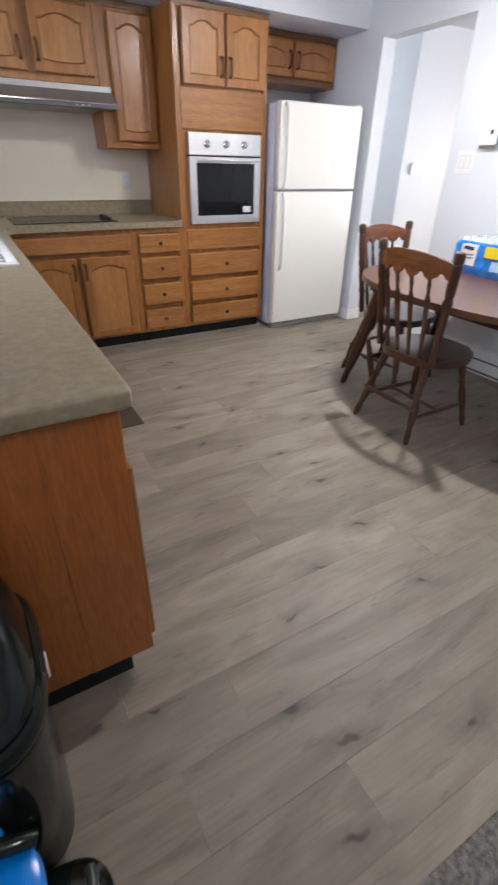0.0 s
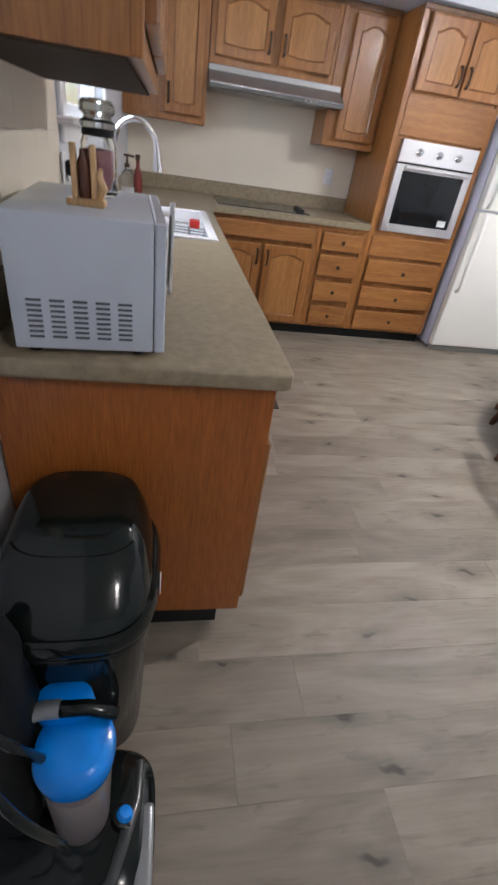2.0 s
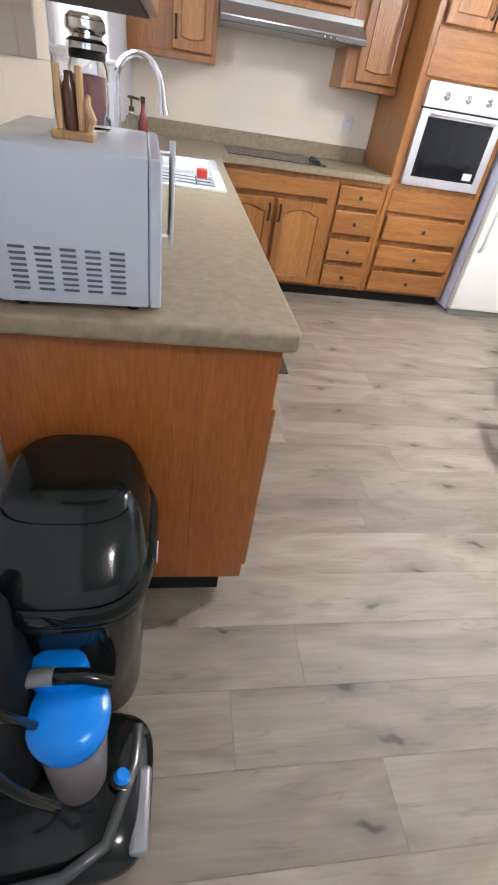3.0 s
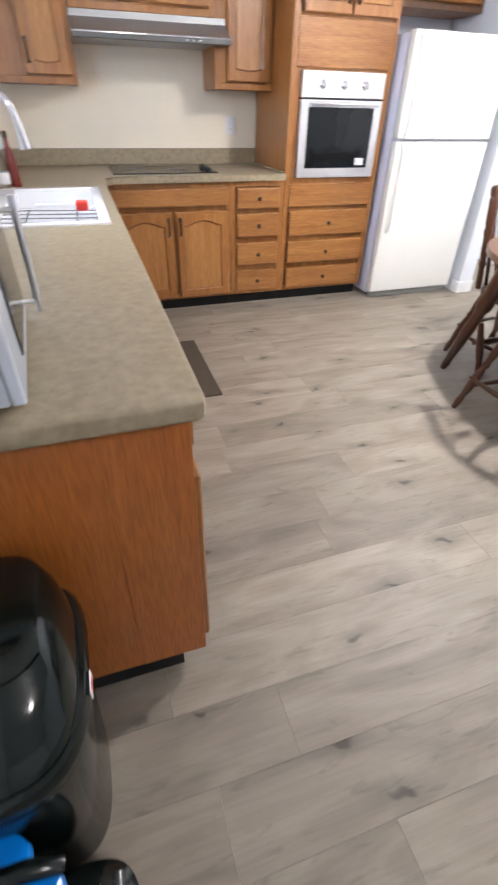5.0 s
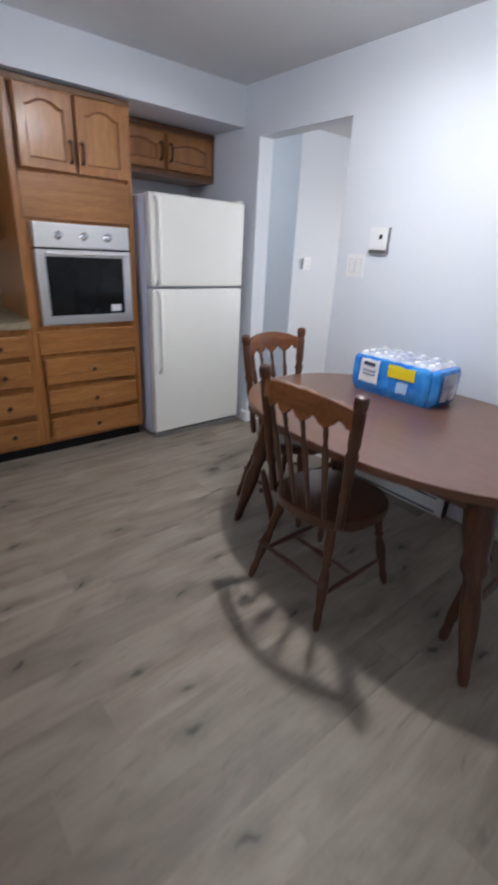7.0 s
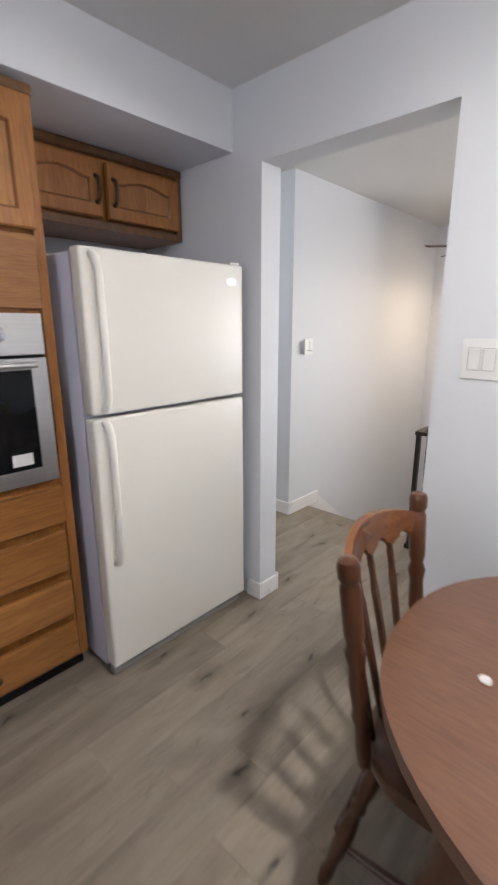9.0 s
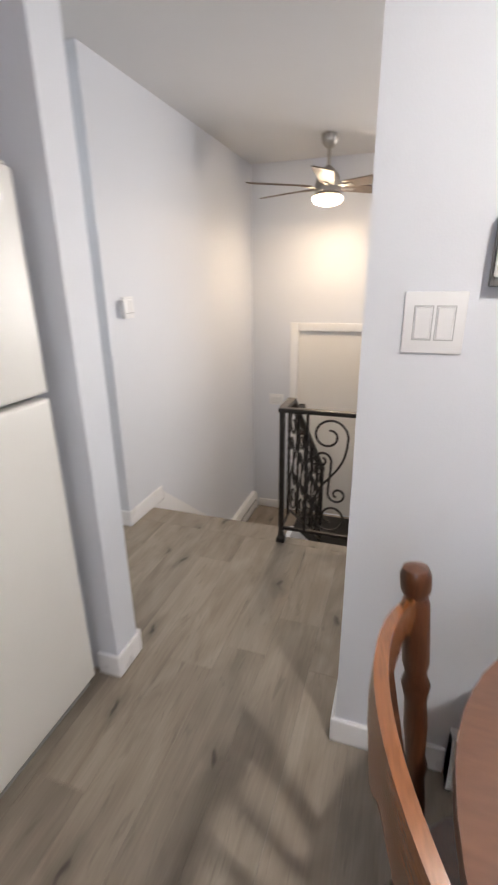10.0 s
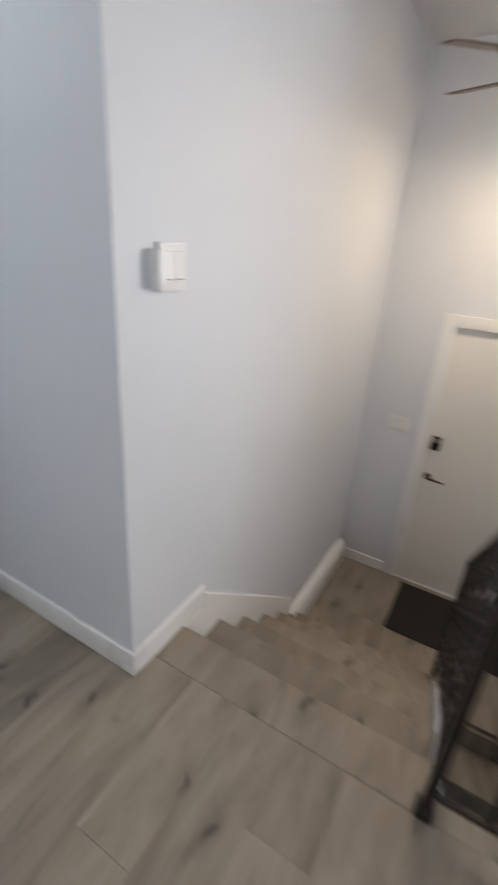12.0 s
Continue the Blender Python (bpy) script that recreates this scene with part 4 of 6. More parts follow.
plate("light_switch", pose(RIGHT, -1.177, 1.332, 0, 0, -90), 0.128, 0.132, "white double rocker light switch on the wall", "light switch", 2)
plate("light_switch", pose(FAR_X, 0.115, 0.222, 0, 0, -90), 0.155, 0.118, "white light switch plate beside the entry door", "light switch", 2)

th = thing("thermostat", (RIGHT, -1.335, 1.475), "white wall thermostat with a grey body and small dark display", "thermostat")
bm = bmesh.new()
box(bm, -0.024, -0.062, -0.068, 0, 0.062, 0.068, 0.004, 2)
part("body", bm, material("grey_thermostat_plastic", (0.22, 0.22, 0.23), 0.5, scale=9), th, "dark grey body", True)
bm = bmesh.new()
box(bm, -0.032, -0.062, -0.050, -0.0235, 0.058, 0.068, 0.005, 2)
face = part("face_plate", bm, WHITEPL, th, "white front cover", True)
boxed("display", BLACKMATT, face, (-0.0335, -0.030, 0.006, -0.0315, -0.010, 0.030))
# Dark strip painted in for the shadow along the cover's lower edge.
boxed("bottom_shade", GASKET, th, (-0.0255, -0.056, -0.066, -0.0238, 0.056, -0.052))
ic = thing("wall_remote", (2.72, HALL_Y, 1.29), "white wall control and holder for the fan", "fan control")
bm = bmesh.new()
box(bm, -0.04, -0.012, -0.058, 0.062, 0, 0.06, 0.003, 2)
part("plate", bm, WHITEPL, ic, "", True)
for k in range(2):
    boxed("button", WHITEPL, ic, (-0.022 + k * 0.042, -0.016, -0.036, 0.012 + k * 0.042, -0.011, 0.04), 0.002)
for k in range(2):
    boxed("slot", SLOT, ic, (-0.016 + k * 0.042, -0.0166, -0.030, 0.004 + k * 0.042, -0.0158, -0.026), label="small dark slot under the button")
boxed("cap_strip", TRIM, ic, (-0.038, -0.0145, 0.050, 0.060, -0.0115, 0.0565), 0.001)
bm = bmesh.new()
box(bm, -0.066, -0.034, -0.050, -0.041, 0, 0.044, 0.004, 2)
part("remote", bm, WHITEPL, ic, "slim white remote in its cradle", True)

# ---- dining corner ----
TX, TY, TA, TB, TH = 0.915, -2.05, 0.575, 0.80, 0.735


def oval(a, b, n=72, p=2.25):
    out = []
    for k in range(n):
        c, s = math.cos(2 * math.pi * k / n), math.sin(2 * math.pi * k / n)
        out.append((math.copysign(abs(c) ** (2 / p), c) * a, math.copysign(abs(s) ** (2 / p), s) * b))
    return out


tb = thing("dining_table", (TX, TY, 0), "oval walnut-laminate dining table on turned splayed legs", "table")
bm = bmesh.new()
prism(bm, oval(TA, TB), TH - 0.032, TH, axis="z")
es = [e for e in bm.edges if abs(e.verts[0].co.z - e.verts[1].co.z) < 1e-4]
bmesh.ops.bevel(bm, geom=es, offset=0.009, segments=2, profile=0.5, affect="EDGES")
part("tabletop", bm, TABLETOP, tb, "", True)
bm = bmesh.new()
for sx in (-1, 1):
    box(bm, sx * 0.40 - 0.011, -0.50, TH - 0.085, sx * 0.40 + 0.011, 0.50, TH - 0.033)
for sy in (-1, 1):
    prism(bm, [(-0.44, TH - 0.033), (0.44, TH - 0.033), (0.42, TH - 0.075), (0.30, TH - 0.10), (0.24, TH - 0.085), (-0.24, TH - 0.085), (-0.30, TH - 0.10), (-0.42, TH - 0.075)], sy * 0.50 - 0.012, sy * 0.50 + 0.012)
part("apron", bm, WALNUT, tb)


def turned(a, b, outline, n=14):
    """A turned bar from a to b; outline pairs of (radius, share of the length)."""
    a, b = Vector(a), Vector(b)
    bm = bmesh.new()
    length = (b - a).length
    m = Matrix.Translation(a) @ (b - a).to_track_quat("Z", "Y").to_matrix().to_4x4()
    lathe(bm, [(r, s * length) for r, s in outline], n, m)
    return bm


LEG = [(0.017, 0), (0.021, 0.03), (0.024, 0.06), (0.021, 0.10), (0.026, 0.16), (0.033, 0.30), (0.036, 0.42), (0.030, 0.50), (0.034, 0.56), (0.046, 0.59), (0.047, 0.63), (0.040, 0.67), (0.050, 0.76), (0.054, 0.90), (0.056, 1.0)]
for sx in (-1, 1):
    for sy in (-1, 1):
        part("leg", turned((sx * 0.41, sy * 0.655, 0), (sx * 0.30, sy * 0.50, TH - 0.034), LEG), WALNUT, tb, "", True)
        part("brace", turned((sx * 0.27, sy * 0.50, 0.0), (sx * 0.335, sy * 0.55, 0.33), [(0.014, 0), (0.022, 0.1), (0.018, 0.3), (0.023, 0.5), (0.018, 0.8), (0.014, 1)]), WALNUT, tb, "", True)
for sy in (-1, 1):
    part("stretcher", turned((-0.33, sy * 0.56, 0.2), (0.33, sy * 0.56, 0.2), [(0.013, 0), (0.018, 0.2), (0.014, 0.3), (0.022, 0.5), (0.014, 0.7), (0.018, 0.8), (0.013, 1)]), WALNUT, tb, "", True)


def dining_chair(where, turn, label):
    """Colonial chair: scooped seat, turned legs and posts, scalloped crest rail, four spindles. Faces local +y."""
    c = thing("dining_chair", where, label, "chair", "chairs round the table", turn)
    bm = bmesh.new()
    outline = [(x * (1.0 if y > 0 else 1 + 0.22 * y), y + 0.008) for x, y in oval(0.222, 0.215, 40, 2.7)]
    prism(bm, outline, 0.408, 0.45, axis="z")
    es = [e for e in bm.edges if abs(e.verts[0].co.z - e.verts[1].co.z) < 1e-4]
    bmesh.ops.bevel(bm, geom=es, offset=0.012, segments=3, profile=0.5, affect="EDGES")
    part("seat", bm, WALNUT, c, "", True)
    leg = [(0.012, 0), (0.016, 0.04), (0.019, 0.12), (0.015, 0.2), (0.021, 0.3), (0.024, 0.45), (0.018, 0.56), (0.014, 0.60), (0.021, 0.64), (0.015, 0.68), (0.022, 0.8), (0.019, 1.0)]
    feet = {(-1, -1): (-0.205, -0.25), (1, -1): (0.205, -0.25), (-1, 1): (-0.20, 0.22), (1, 1): (0.20, 0.22)}
    for (sx, sy), (fx, fy) in feet.items():
        part("leg", turned((fx, fy, 0), (sx * 0.135, -0.14 if sy < 0 else 0.14, 0.42), leg), WALNUT, c, "", True)
    bar = [(0.008, 0), (0.010, 0.15), (0.014, 0.5), (0.010, 0.85), (0.008, 1)]
    for sx in (-1, 1):
        part("stretcher", turned((sx * 0.182, -0.217, 0.14), (sx * 0.178, 0.193, 0.14), bar, 10), WALNUT, c, "", True)
    part("stretcher", turned((-0.178, -0.01, 0.14), (0.178, -0.01, 0.14), [(0.008, 0), (0.011, 0.2), (0.009, 0.3), (0.016, 0.5), (0.009, 0.7), (0.011, 0.8), (0.008, 1)], 10), WALNUT, c, "", True)
    part("stretcher", turned((-0.19, -0.222, 0.19), (0.19, -0.222, 0.19), bar, 10), WALNUT, c, "", True)
    post = [(0.016, 0), (0.018, 0.1), (0.016, 0.22), (0.022, 0.26), (0.017, 0.30), (0.021, 0.42), (0.019, 0.52), (0.025, 0.58), (0.018, 0.62), (0.023, 0.66), (0.023, 0.87), (0.019, 0.895), (0.0245, 0.915), (0.0255, 0.965), (0.021, 0.988), (0.002, 1.0)]
    for sx in (-1, 1):
        part("post", turned((sx * 0.185, -0.165, 0.44), (sx * 0.235, -0.215, 0.985), post), WALNUT, c, "", True)
    # crest rail: bowed in plan, arched above, scalloped below
    n, bm = 80, bmesh.new()
    rows = []
    for k in range(n + 1):
        u = -1 + 2 * k / n
        x = 0.225 * u
        y = -0.212 - 0.068 * (1 - u * u)
        top = 0.925 + 0.042 * (1 - abs(u) ** 2.2)
        s = abs(((u + 1) * 2.5) % 1 - 0.5) * 2      # 0 midway between spindles, 1 at a spindle
        low = 0.846 + (0.030 * math.cos(s / 0.55 * math.pi / 2) ** 0.6 + 0.008 if s < 0.55 else 0.016 * math.cos((s - 0.55) / 0.45 * math.pi / 2))
        rows.append([bm.verts.new((x, y + d, z)) for d, z in ((-0.010, low), (0.010, low), (0.013, (low + top) / 2), (0.009, top), (-0.009, top), (-0.012, (low + top) / 2))])
    for a, b in zip(rows, rows[1:]):
        for j in range(6):
            bm.faces.new((a[j], a[(j + 1) % 6], b[(j + 1) % 6], b[j]))
    bm.faces.new(rows[0]), bm.faces.new(rows[-1][::-1])
    part("crest_rail", bm, WALNUT_LIT, c, "brown stained crest rail, lightened for the highlights on its varnish", True)
    # flat arrow-shaped spindles with a narrow neck under the rail
    half = [(0.011, 0), (0.012, 0.15), (0.0155, 0.55), (0.0175, 0.72), (0.016, 0.76), (0.008, 0.80), (0.0075, 0.86), (0.0115, 0.90), (0.008, 0.94), (0.0075, 1.0)]
    for u in (-0.6, -0.2, 0.2, 0.6):
        a, b = Vector((0.19 * u, -0.168 - 0.01 * (1 - u * u), 0.44)), Vector((0.225 * u, -0.212 - 0.068 * (1 - u * u), 0.866))
        bm = bmesh.new()
        rings = []
        for r, share in half:
            p = a.lerp(b, share)
            rings.append([bm.verts.new(p + Vector((dx * r, dy, 0))) for dx, dy in ((-1, 0), (-0.6, -0.0075), (0.6, -0.0075), (1, 0), (0.6, 0.0075), (-0.6, 0.0075))])
        for p, q in zip(rings, rings[1:]):
            for j in range(6):
                bm.faces.new((p[j], p[(j + 1) % 6], q[(j + 1) % 6], q[j]))
        bm.faces.new(rings[0][::-1]), bm.faces.new(rings[-1])
        part("spindle", bm, WALNUT, c, "", True)
    return c


dining_chair((0.515, -2.01, 0), -90, "dark-stained wooden chair with turned spindles, pushed to the table side")
dining_chair((0.91, -1.411, 0), 186, "dark-stained wooden chair with turned spindles at the table end")

# shrink-wrapped water bottles
wp = thing("water_bottle_pack", (1.215, -1.83, TH), "shrink-wrapped pack of water bottles in blue film on the table", "water bottles", turn=0)
FILM = material("blue_shrink_film", (0.005, 0.15, 0.60), 0.16, second=(0.05, 0.32, 0.80), scale=14, mix=0.35, fine=40, bump=0.25, coat=0.6)
CLEARF = material("clear_shrink_film", (0.60, 0.65, 0.72), 0.12, second=(0.26, 0.31, 0.46), scale=22, mix=0.4, fine=50, bump=0.3, coat=0.6)
WW, WL, WH = 0.26, 0.50, 0.20
rng = random.Random(5)
bm = bmesh.new()
nx, ny, nz = 16, 32, 10


def lump(u, v, w):
    """A rounded, bottle-dimpled skin over the pack."""
    x, y, z = (u - 0.5) * WW, (v - 0.5) * WL, w * WH
    ripple = 0.009 * (abs(math.sin(v * 6 * math.pi)) - 0.5) * (1 if u in (0, 1) else 0) + 0.008 * (abs(math.sin(u * 4 * math.pi)) - 0.5) * (1 if v in (0, 1) else 0)
    top = 0.010 * (abs(math.sin(v * 6 * math.pi)) * abs(math.sin(u * 4 * math.pi)) - 0.5) if w == 1 else 0
    q = Vector((x, y, z - WH / 2))
    e = 6.0
    r = (abs(q.x / (WW / 2)) ** e + abs(q.y / (WL / 2)) ** e + abs(q.z / (WH / 2)) ** e) ** (1 / e)
    q = q / max(r, 1e-6) if r > 0 else q
    q = q * (1 + ripple * 4) + Vector((0, 0, top))
    q += noise.noise_vector(Vector((x, y, z)) * 18) * 0.004
    if w == 0:
        q.z = -WH / 2
    return q + Vector((0, 0, WH / 2))


def skin(bm, nu, nv, f):
    grid = [[bm.verts.new(f(i / nu, j / nv)) for j in range(nv + 1)] for i in range(nu + 1)]
    for i in range(nu):
        for j in range(nv):
            bm.faces.new((grid[i][j], grid[i + 1][j], grid[i + 1][j + 1], grid[i][j + 1]))


for s in (0, 1):
    skin(bm, ny, nz, lambda a, b, s=s: lump(s, a, b))
    skin(bm, nx, nz, lambda a, b, s=s: lump(a, s, b))
skin(bm, nx, ny, lambda a, b: lump(a, b, 0))
bmesh.ops.remove_doubles(bm, verts=bm.verts, dist=0.0005)
part("wrap", bm, FILM, wp, "blue shrink film", True)
bm = bmesh.new()
skin(bm, nx, ny, lambda a, b: lump(a, b, 1) + Vector((0, 0, 0.001)))
part("top_film", bm, CLEARF, wp, "clear film over bottle caps", True)
for i in range(4):
    for j in range(6):
        if (i * 5 + j * 3) % 3 != 1:
            bm = bmesh.new()
            lathe(bm, [(0.014, 0), (0.014, 0.010), (0.011, 0.013), (0.001, 0.013)], 10, pose((i - 1.5) * 0.058, (j - 2.5) * 0.075, WH - 0.0105))
            part("bottle_cap", bm, WHITEPL, wp)


def sticker(name, mat, y0, y1, z0, z1, lift, label):
    bm = bmesh.new()

    def f(a, b):
        q = lump(0, y0 + (y1 - y0) * a, z0 + (z1 - z0) * b)
        return q - Vector((lift, 0, 0))
    skin(bm, 8, 6, f)
    return part(name, bm, mat, wp, label, True)


sticker("label", WHITEPL, 0.62, 0.86, 0.28, 0.88, 0.006, "white paper label on the film")
sticker("label_mark", material("navy_print", (0.02, 0.03, 0.09), 0.4, scale=6), 0.67, 0.81, 0.70, 0.80, 0.0085, "dark printed mark")
sticker("yellow_band", material("yellow_print", (0.80, 0.64, 0.02), 0.3, scale=6), 0.22, 0.52, 0.55, 0.86, 0.006, "bright yellow printed band")
bm = bmesh.new()
skin(bm, 8, 6, lambda a, b: lump(0.22 + 0.56 * a, 0, 0.16 + 0.66 * b) - Vector((0, 0.006, 0)))
part("end_window", bm, CLEARF, wp, "clear film window at the pack's end", True)
sticker("round_mark", material("pale_blue_print", (0.42, 0.60, 0.80), 0.3, second=(0.30, 0.50, 0.76), scale=30), 0.28, 0.40, 0.22, 0.48, 0.006, "pale blue printed rosette")
for z in (0.46, 0.55):
    sticker("label_line", material("grey_blue_print", (0.22, 0.28, 0.42), 0.4, scale=6), 0.66, 0.82, z, z + 0.045, 0.0085, "small bar of unreadable print")
pc = thing("crumpled_wrapper", (0.80, -1.47, TH), "tiny scrap of white paper on the table", "paper scrap")
bm = bmesh.new()
bmesh.ops.create_icosphere(bm, subdivisions=2, radius=0.012)
for v in bm.verts:
    v.co += noise.noise_vector(v.co * 90) * 0.004
    v.co.z = (v.co.z + 0.012) * 0.45
part("paper", bm, WHITEPL, pc)

# baseboard heaters
def heater(name, where, turn, length, height, label):
    h = thing(name, where, label, "heater", turn=turn)
    bm = bmesh.new()
    prism(bm, [(0, 0), (-0.055, 0), (-0.062, 0.012), (-0.062, height - 0.05), (-0.040, height), (0, height)], 0, length, axis="x")
    part("cover", bm, TRIM, h)
    boxed("air_slot", SLOT, h, (0.05, -0.0632, height * 0.60, length - 0.05, -0.061, height * 0.66))
    boxed("air_slot", SLOT, h, (0.05, -0.0632, 0.018, length - 0.05, -0.061, 0.03))
    for x in (0, length - 0.03):
        bm = bmesh.new()
        prism(bm, [(0, 0), (-0.060, 0), (-0.066, 0.010), (-0.066, height - 0.048), (-0.042, height + 0.004), (0, height + 0.004)], x, x + 0.03, axis="x")
        part("end_cap", bm, TRIM, h)
    return h


heater("baseboard_heater", (RIGHT, -1.36, 0), -90, 0.72, 0.175, "white electric baseboard heater on the kitchen wall")
heater("baseboard_heater", (3.93, HALL_Y, LAND), 0, 1.00, 0.20, "white electric baseboard heater on the landing")

# kitchen ceiling lamp over the table
kl = thing("ceiling_light", (0.578, -1.80, CEIL), "small flush white glass ceiling light", "ceiling light")
bm = bmesh.new()
lathe(bm, [(0.11, -0.022), (0.11, 0.0)], 28)
part("canopy", bm, WHITEPL, kl, "", True)
bm = bmesh.new()
lathe(bm, [(0.001, -0.075), (0.045, -0.070), (0.08, -0.052), (0.098, -0.022)], 28)
part("shade", bm, glow("opal_glass", (0.95, 0.97, 1.0), 6.0), kl, "glowing opal glass shade", True)
# Unseen extra fixture, put in to go with the added corridor light.
copy_thing(kl, pose(2.1, 1.7, CEIL))

# brown mat on the floor before the sink
fm = thing("floor_mat", (0, 0, 0), "dark brown flat mat on the vinyl floor before the sink", "mat")
boxed("pad", material("brown_mat", (0.07, 0.052, 0.036), 0.85, second=(0.05, 0.038, 0.027), scale=30, fine=300, bump=0.5), fm, (-1.335, -1.335, 0.0005, -0.912, -0.59, 0.009), 0.003)

# ---- bin and carpet washer by the left wall ----
bn = thing("trash_bin", (-1.758, -2.97, 0), "black gloss plastic bin with a swing-top lid on the floor", "trash bin")


def ring_loft(bm, levels, n=40, p=3.2, cap=True):
    """A lofted rounded-rectangle shell from (half x, half y, z, shift y) levels."""
    rings = []
    for a, b, z, s in levels:
        rings.append([bm.verts.new((x, y + s, z)) for x, y in oval(a, b, n, p)])
    for q, r in zip(rings, rings[1:]):
        for k in range(n):
            bm.faces.new((q[k], q[(k + 1) % n], r[(k + 1) % n], r[k]))
    if cap:
        bm.faces.new(rings[0][::-1]), bm.faces.new(rings[-1])


bm = bmesh.new()
ring_loft(bm, [(0.115, 0.145, 0.0, 0), (0.125, 0.155, 0.02, 0), (0.15, 0.18, 0.48, 0), (0.15, 0.18, 0.492, 0)])
part("body", bm, BLACKPL, bn, "", True)
bm = bmesh.new()
ring_loft(bm, [(0.150, 0.18, 0.486, 0), (0.163, 0.193, 0.493, 0), (0.166, 0.196, 0.513, 0), (0.160, 0.19, 0.526, 0), (0.150, 0.18, 0.53, 0)])
part("rim", bm, BLACKPL, bn, "", True)
bm = bmesh.new()
ring_loft(bm, [(0.152, 0.180, 0.527, 0), (0.148, 0.172, 0.555, 0.008), (0.136, 0.145, 0.60, 0.033), (0.115, 0.112, 0.638, 0.06), (0.105, 0.10, 0.644, 0.066), (0.05, 0.05, 0.646, 0.07)])
part("lid", bm, BLACKPL, bn, "domed black gloss lid", True)
LID = [(0.152, 0.180, 0.527, 0), (0.148, 0.172, 0.555, 0.008), (0.136, 0.145, 0.60, 0.033), (0.115, 0.112, 0.638, 0.06)]


def lid_at(angle, level, lift):
    """A point over the domed lid at an angle about the upright, level 0 at the rim to 3 at the crown."""
    k = min(int(level), 2)
    f = level - k
    a, b, z, sh = (LID[k][j] + (LID[k + 1][j] - LID[k][j]) * f for j in range(4))
    c, d = math.cos(angle), math.sin(angle)
    return Vector((math.copysign(abs(c) ** (2 / 3.2), c) * (a + lift), math.copysign(abs(d) ** (2 / 3.2), d) * (b + lift) + sh, z + lift * 0.5))


bm = bmesh.new()
grid = [[[bm.verts.new(lid_at(math.radians(212 + 116 * i / 24), 0.35 + 2.35 * j / 10, lift)) for j in range(11)] for i in range(25)] for lift in (0.001, 0.006)]
for i in range(24):
    for j in range(10):
        for g in grid:
            bm.faces.new((g[i][j], g[i + 1][j], g[i + 1][j + 1], g[i][j + 1]))
rim_run = [(i, 0) for i in range(25)] + [(24, j) for j in range(1, 11)] + [(i, 10) for i in range(23, -1, -1)] + [(0, j) for j in range(9, 0, -1)]
for (i, j), (k, m) in zip(rim_run, rim_run[1:] + rim_run[:1]):
    bm.faces.new((grid[0][i][j], grid[0][k][m], grid[1][k][m], grid[1][i][j]))
part("flap", bm, BLACKPL, bn, "glossy swing flap in the lid", True)
bm = bmesh.new()
ring_loft(bm, [(0.1505, 0.1805, 0.462, 0), (0.157, 0.187, 0.466, 0), (0.157, 0.187, 0.476, 0), (0.1505, 0.1805, 0.480, 0)])
part("bead", bm, BLACKPL, bn, "", True)
bm = bmesh.new()
box(bm, 0.1655, -0.06, 0.495, 0.168, -0.02, 0.52, 0.001)
stk = part("sticker", bm, WHITEPL, bn, "small white and red sticker on the rim")
boxed("sticker_print", REDPL, stk, (0.1682, -0.052, 0.500, 0.1686, -0.028, 0.515))

vc = thing("carpet_washer", (-1.765, -3.27, 0), "black upright carpet washer with a bright blue lidded tank", "carpet washer")
bm = bmesh.new()
ring_loft(bm, [(0.165, 0.14, 0.012, -0.01), (0.178, 0.15, 0.02, -0.01), (0.178, 0.15, 0.05, -0.01), (0.15, 0.125, 0.075, -0.005), (0.12, 0.10, 0.085, 0.0)], p=4)
part("base", bm, BLACKPL, vc, "", True)
bm = bmesh.new()
tube(bm, [(-0.10, -0.165, 0.075), (0.02, -0.155, 0.085), (0.095, -0.115, 0.09), (0.115, -0.05, 0.085), (0.137, 0.02, 0.074), (0.14, 0.10, 0.068)], [0.010, 0.012, 0.013, 0.014, 0.015, 0.012], 10)
part("bumper", bm, SMOKE, vc, "smoky silver trim strip", True)
boxed("side_panel", GREYPL, vc, (0.138, -0.13, 0.03, 0.176, 0.02, 0.072), 0.012, "smoky grey side panel", 3)
bm = bmesh.new()
lathe(bm, [(0.050, 0.085), (0.054, 0.09), (0.066, 0.305), (0.066, 0.31)], 26, Matrix.Shear("XY", 4, (0.0, 0.09)) @ pose(0, -0.028, 0))
tank = part("tank", bm, glass("cloudy_plastic", (0.86, 0.80, 0.80), 0.25, 0.75), vc, "cloudy clear water tank", True)
tank.location = (0.028, 0.026, 0)
bm = bmesh.new()
lathe(bm, [(0.048, 0.088), (0.060, 0.265), (0.001, 0.266)], 22, pose(0.028, 0.026, 0) @ Matrix.Shear("XY", 4, (0.0, 0.09)) @ pose(0, -0.028, 0))
part("water", bm, material("murky_water", (0.33, 0.27, 0.27), 0.3, second=(0.26, 0.21, 0.21), scale=14), vc, "", True)
bm = bmesh.new()
ring_loft(bm, [(0.066, 0.066, 0.298, 0), (0.069, 0.070, 0.302, 0), (0.073, 0.074, 0.332, 0.002), (0.069, 0.069, 0.347, 0.006), (0.055, 0.054, 0.356, 0.010), (0.03, 0.03, 0.359, 0.012)], p=2.2)
lid = part("tank_lid", bm, BLUEPL, vc, "bright blue tank lid", True)
lid.location = (0.028, 0.026, 0)
bm = bmesh.new()
ring_loft(bm, [(0.05, 0.03, 0.34, 0.09), (0.056, 0.036, 0.366, 0.095), (0.052, 0.033, 0.384, 0.098), (0.03, 0.018, 0.390, 0.098)], p=2.2)
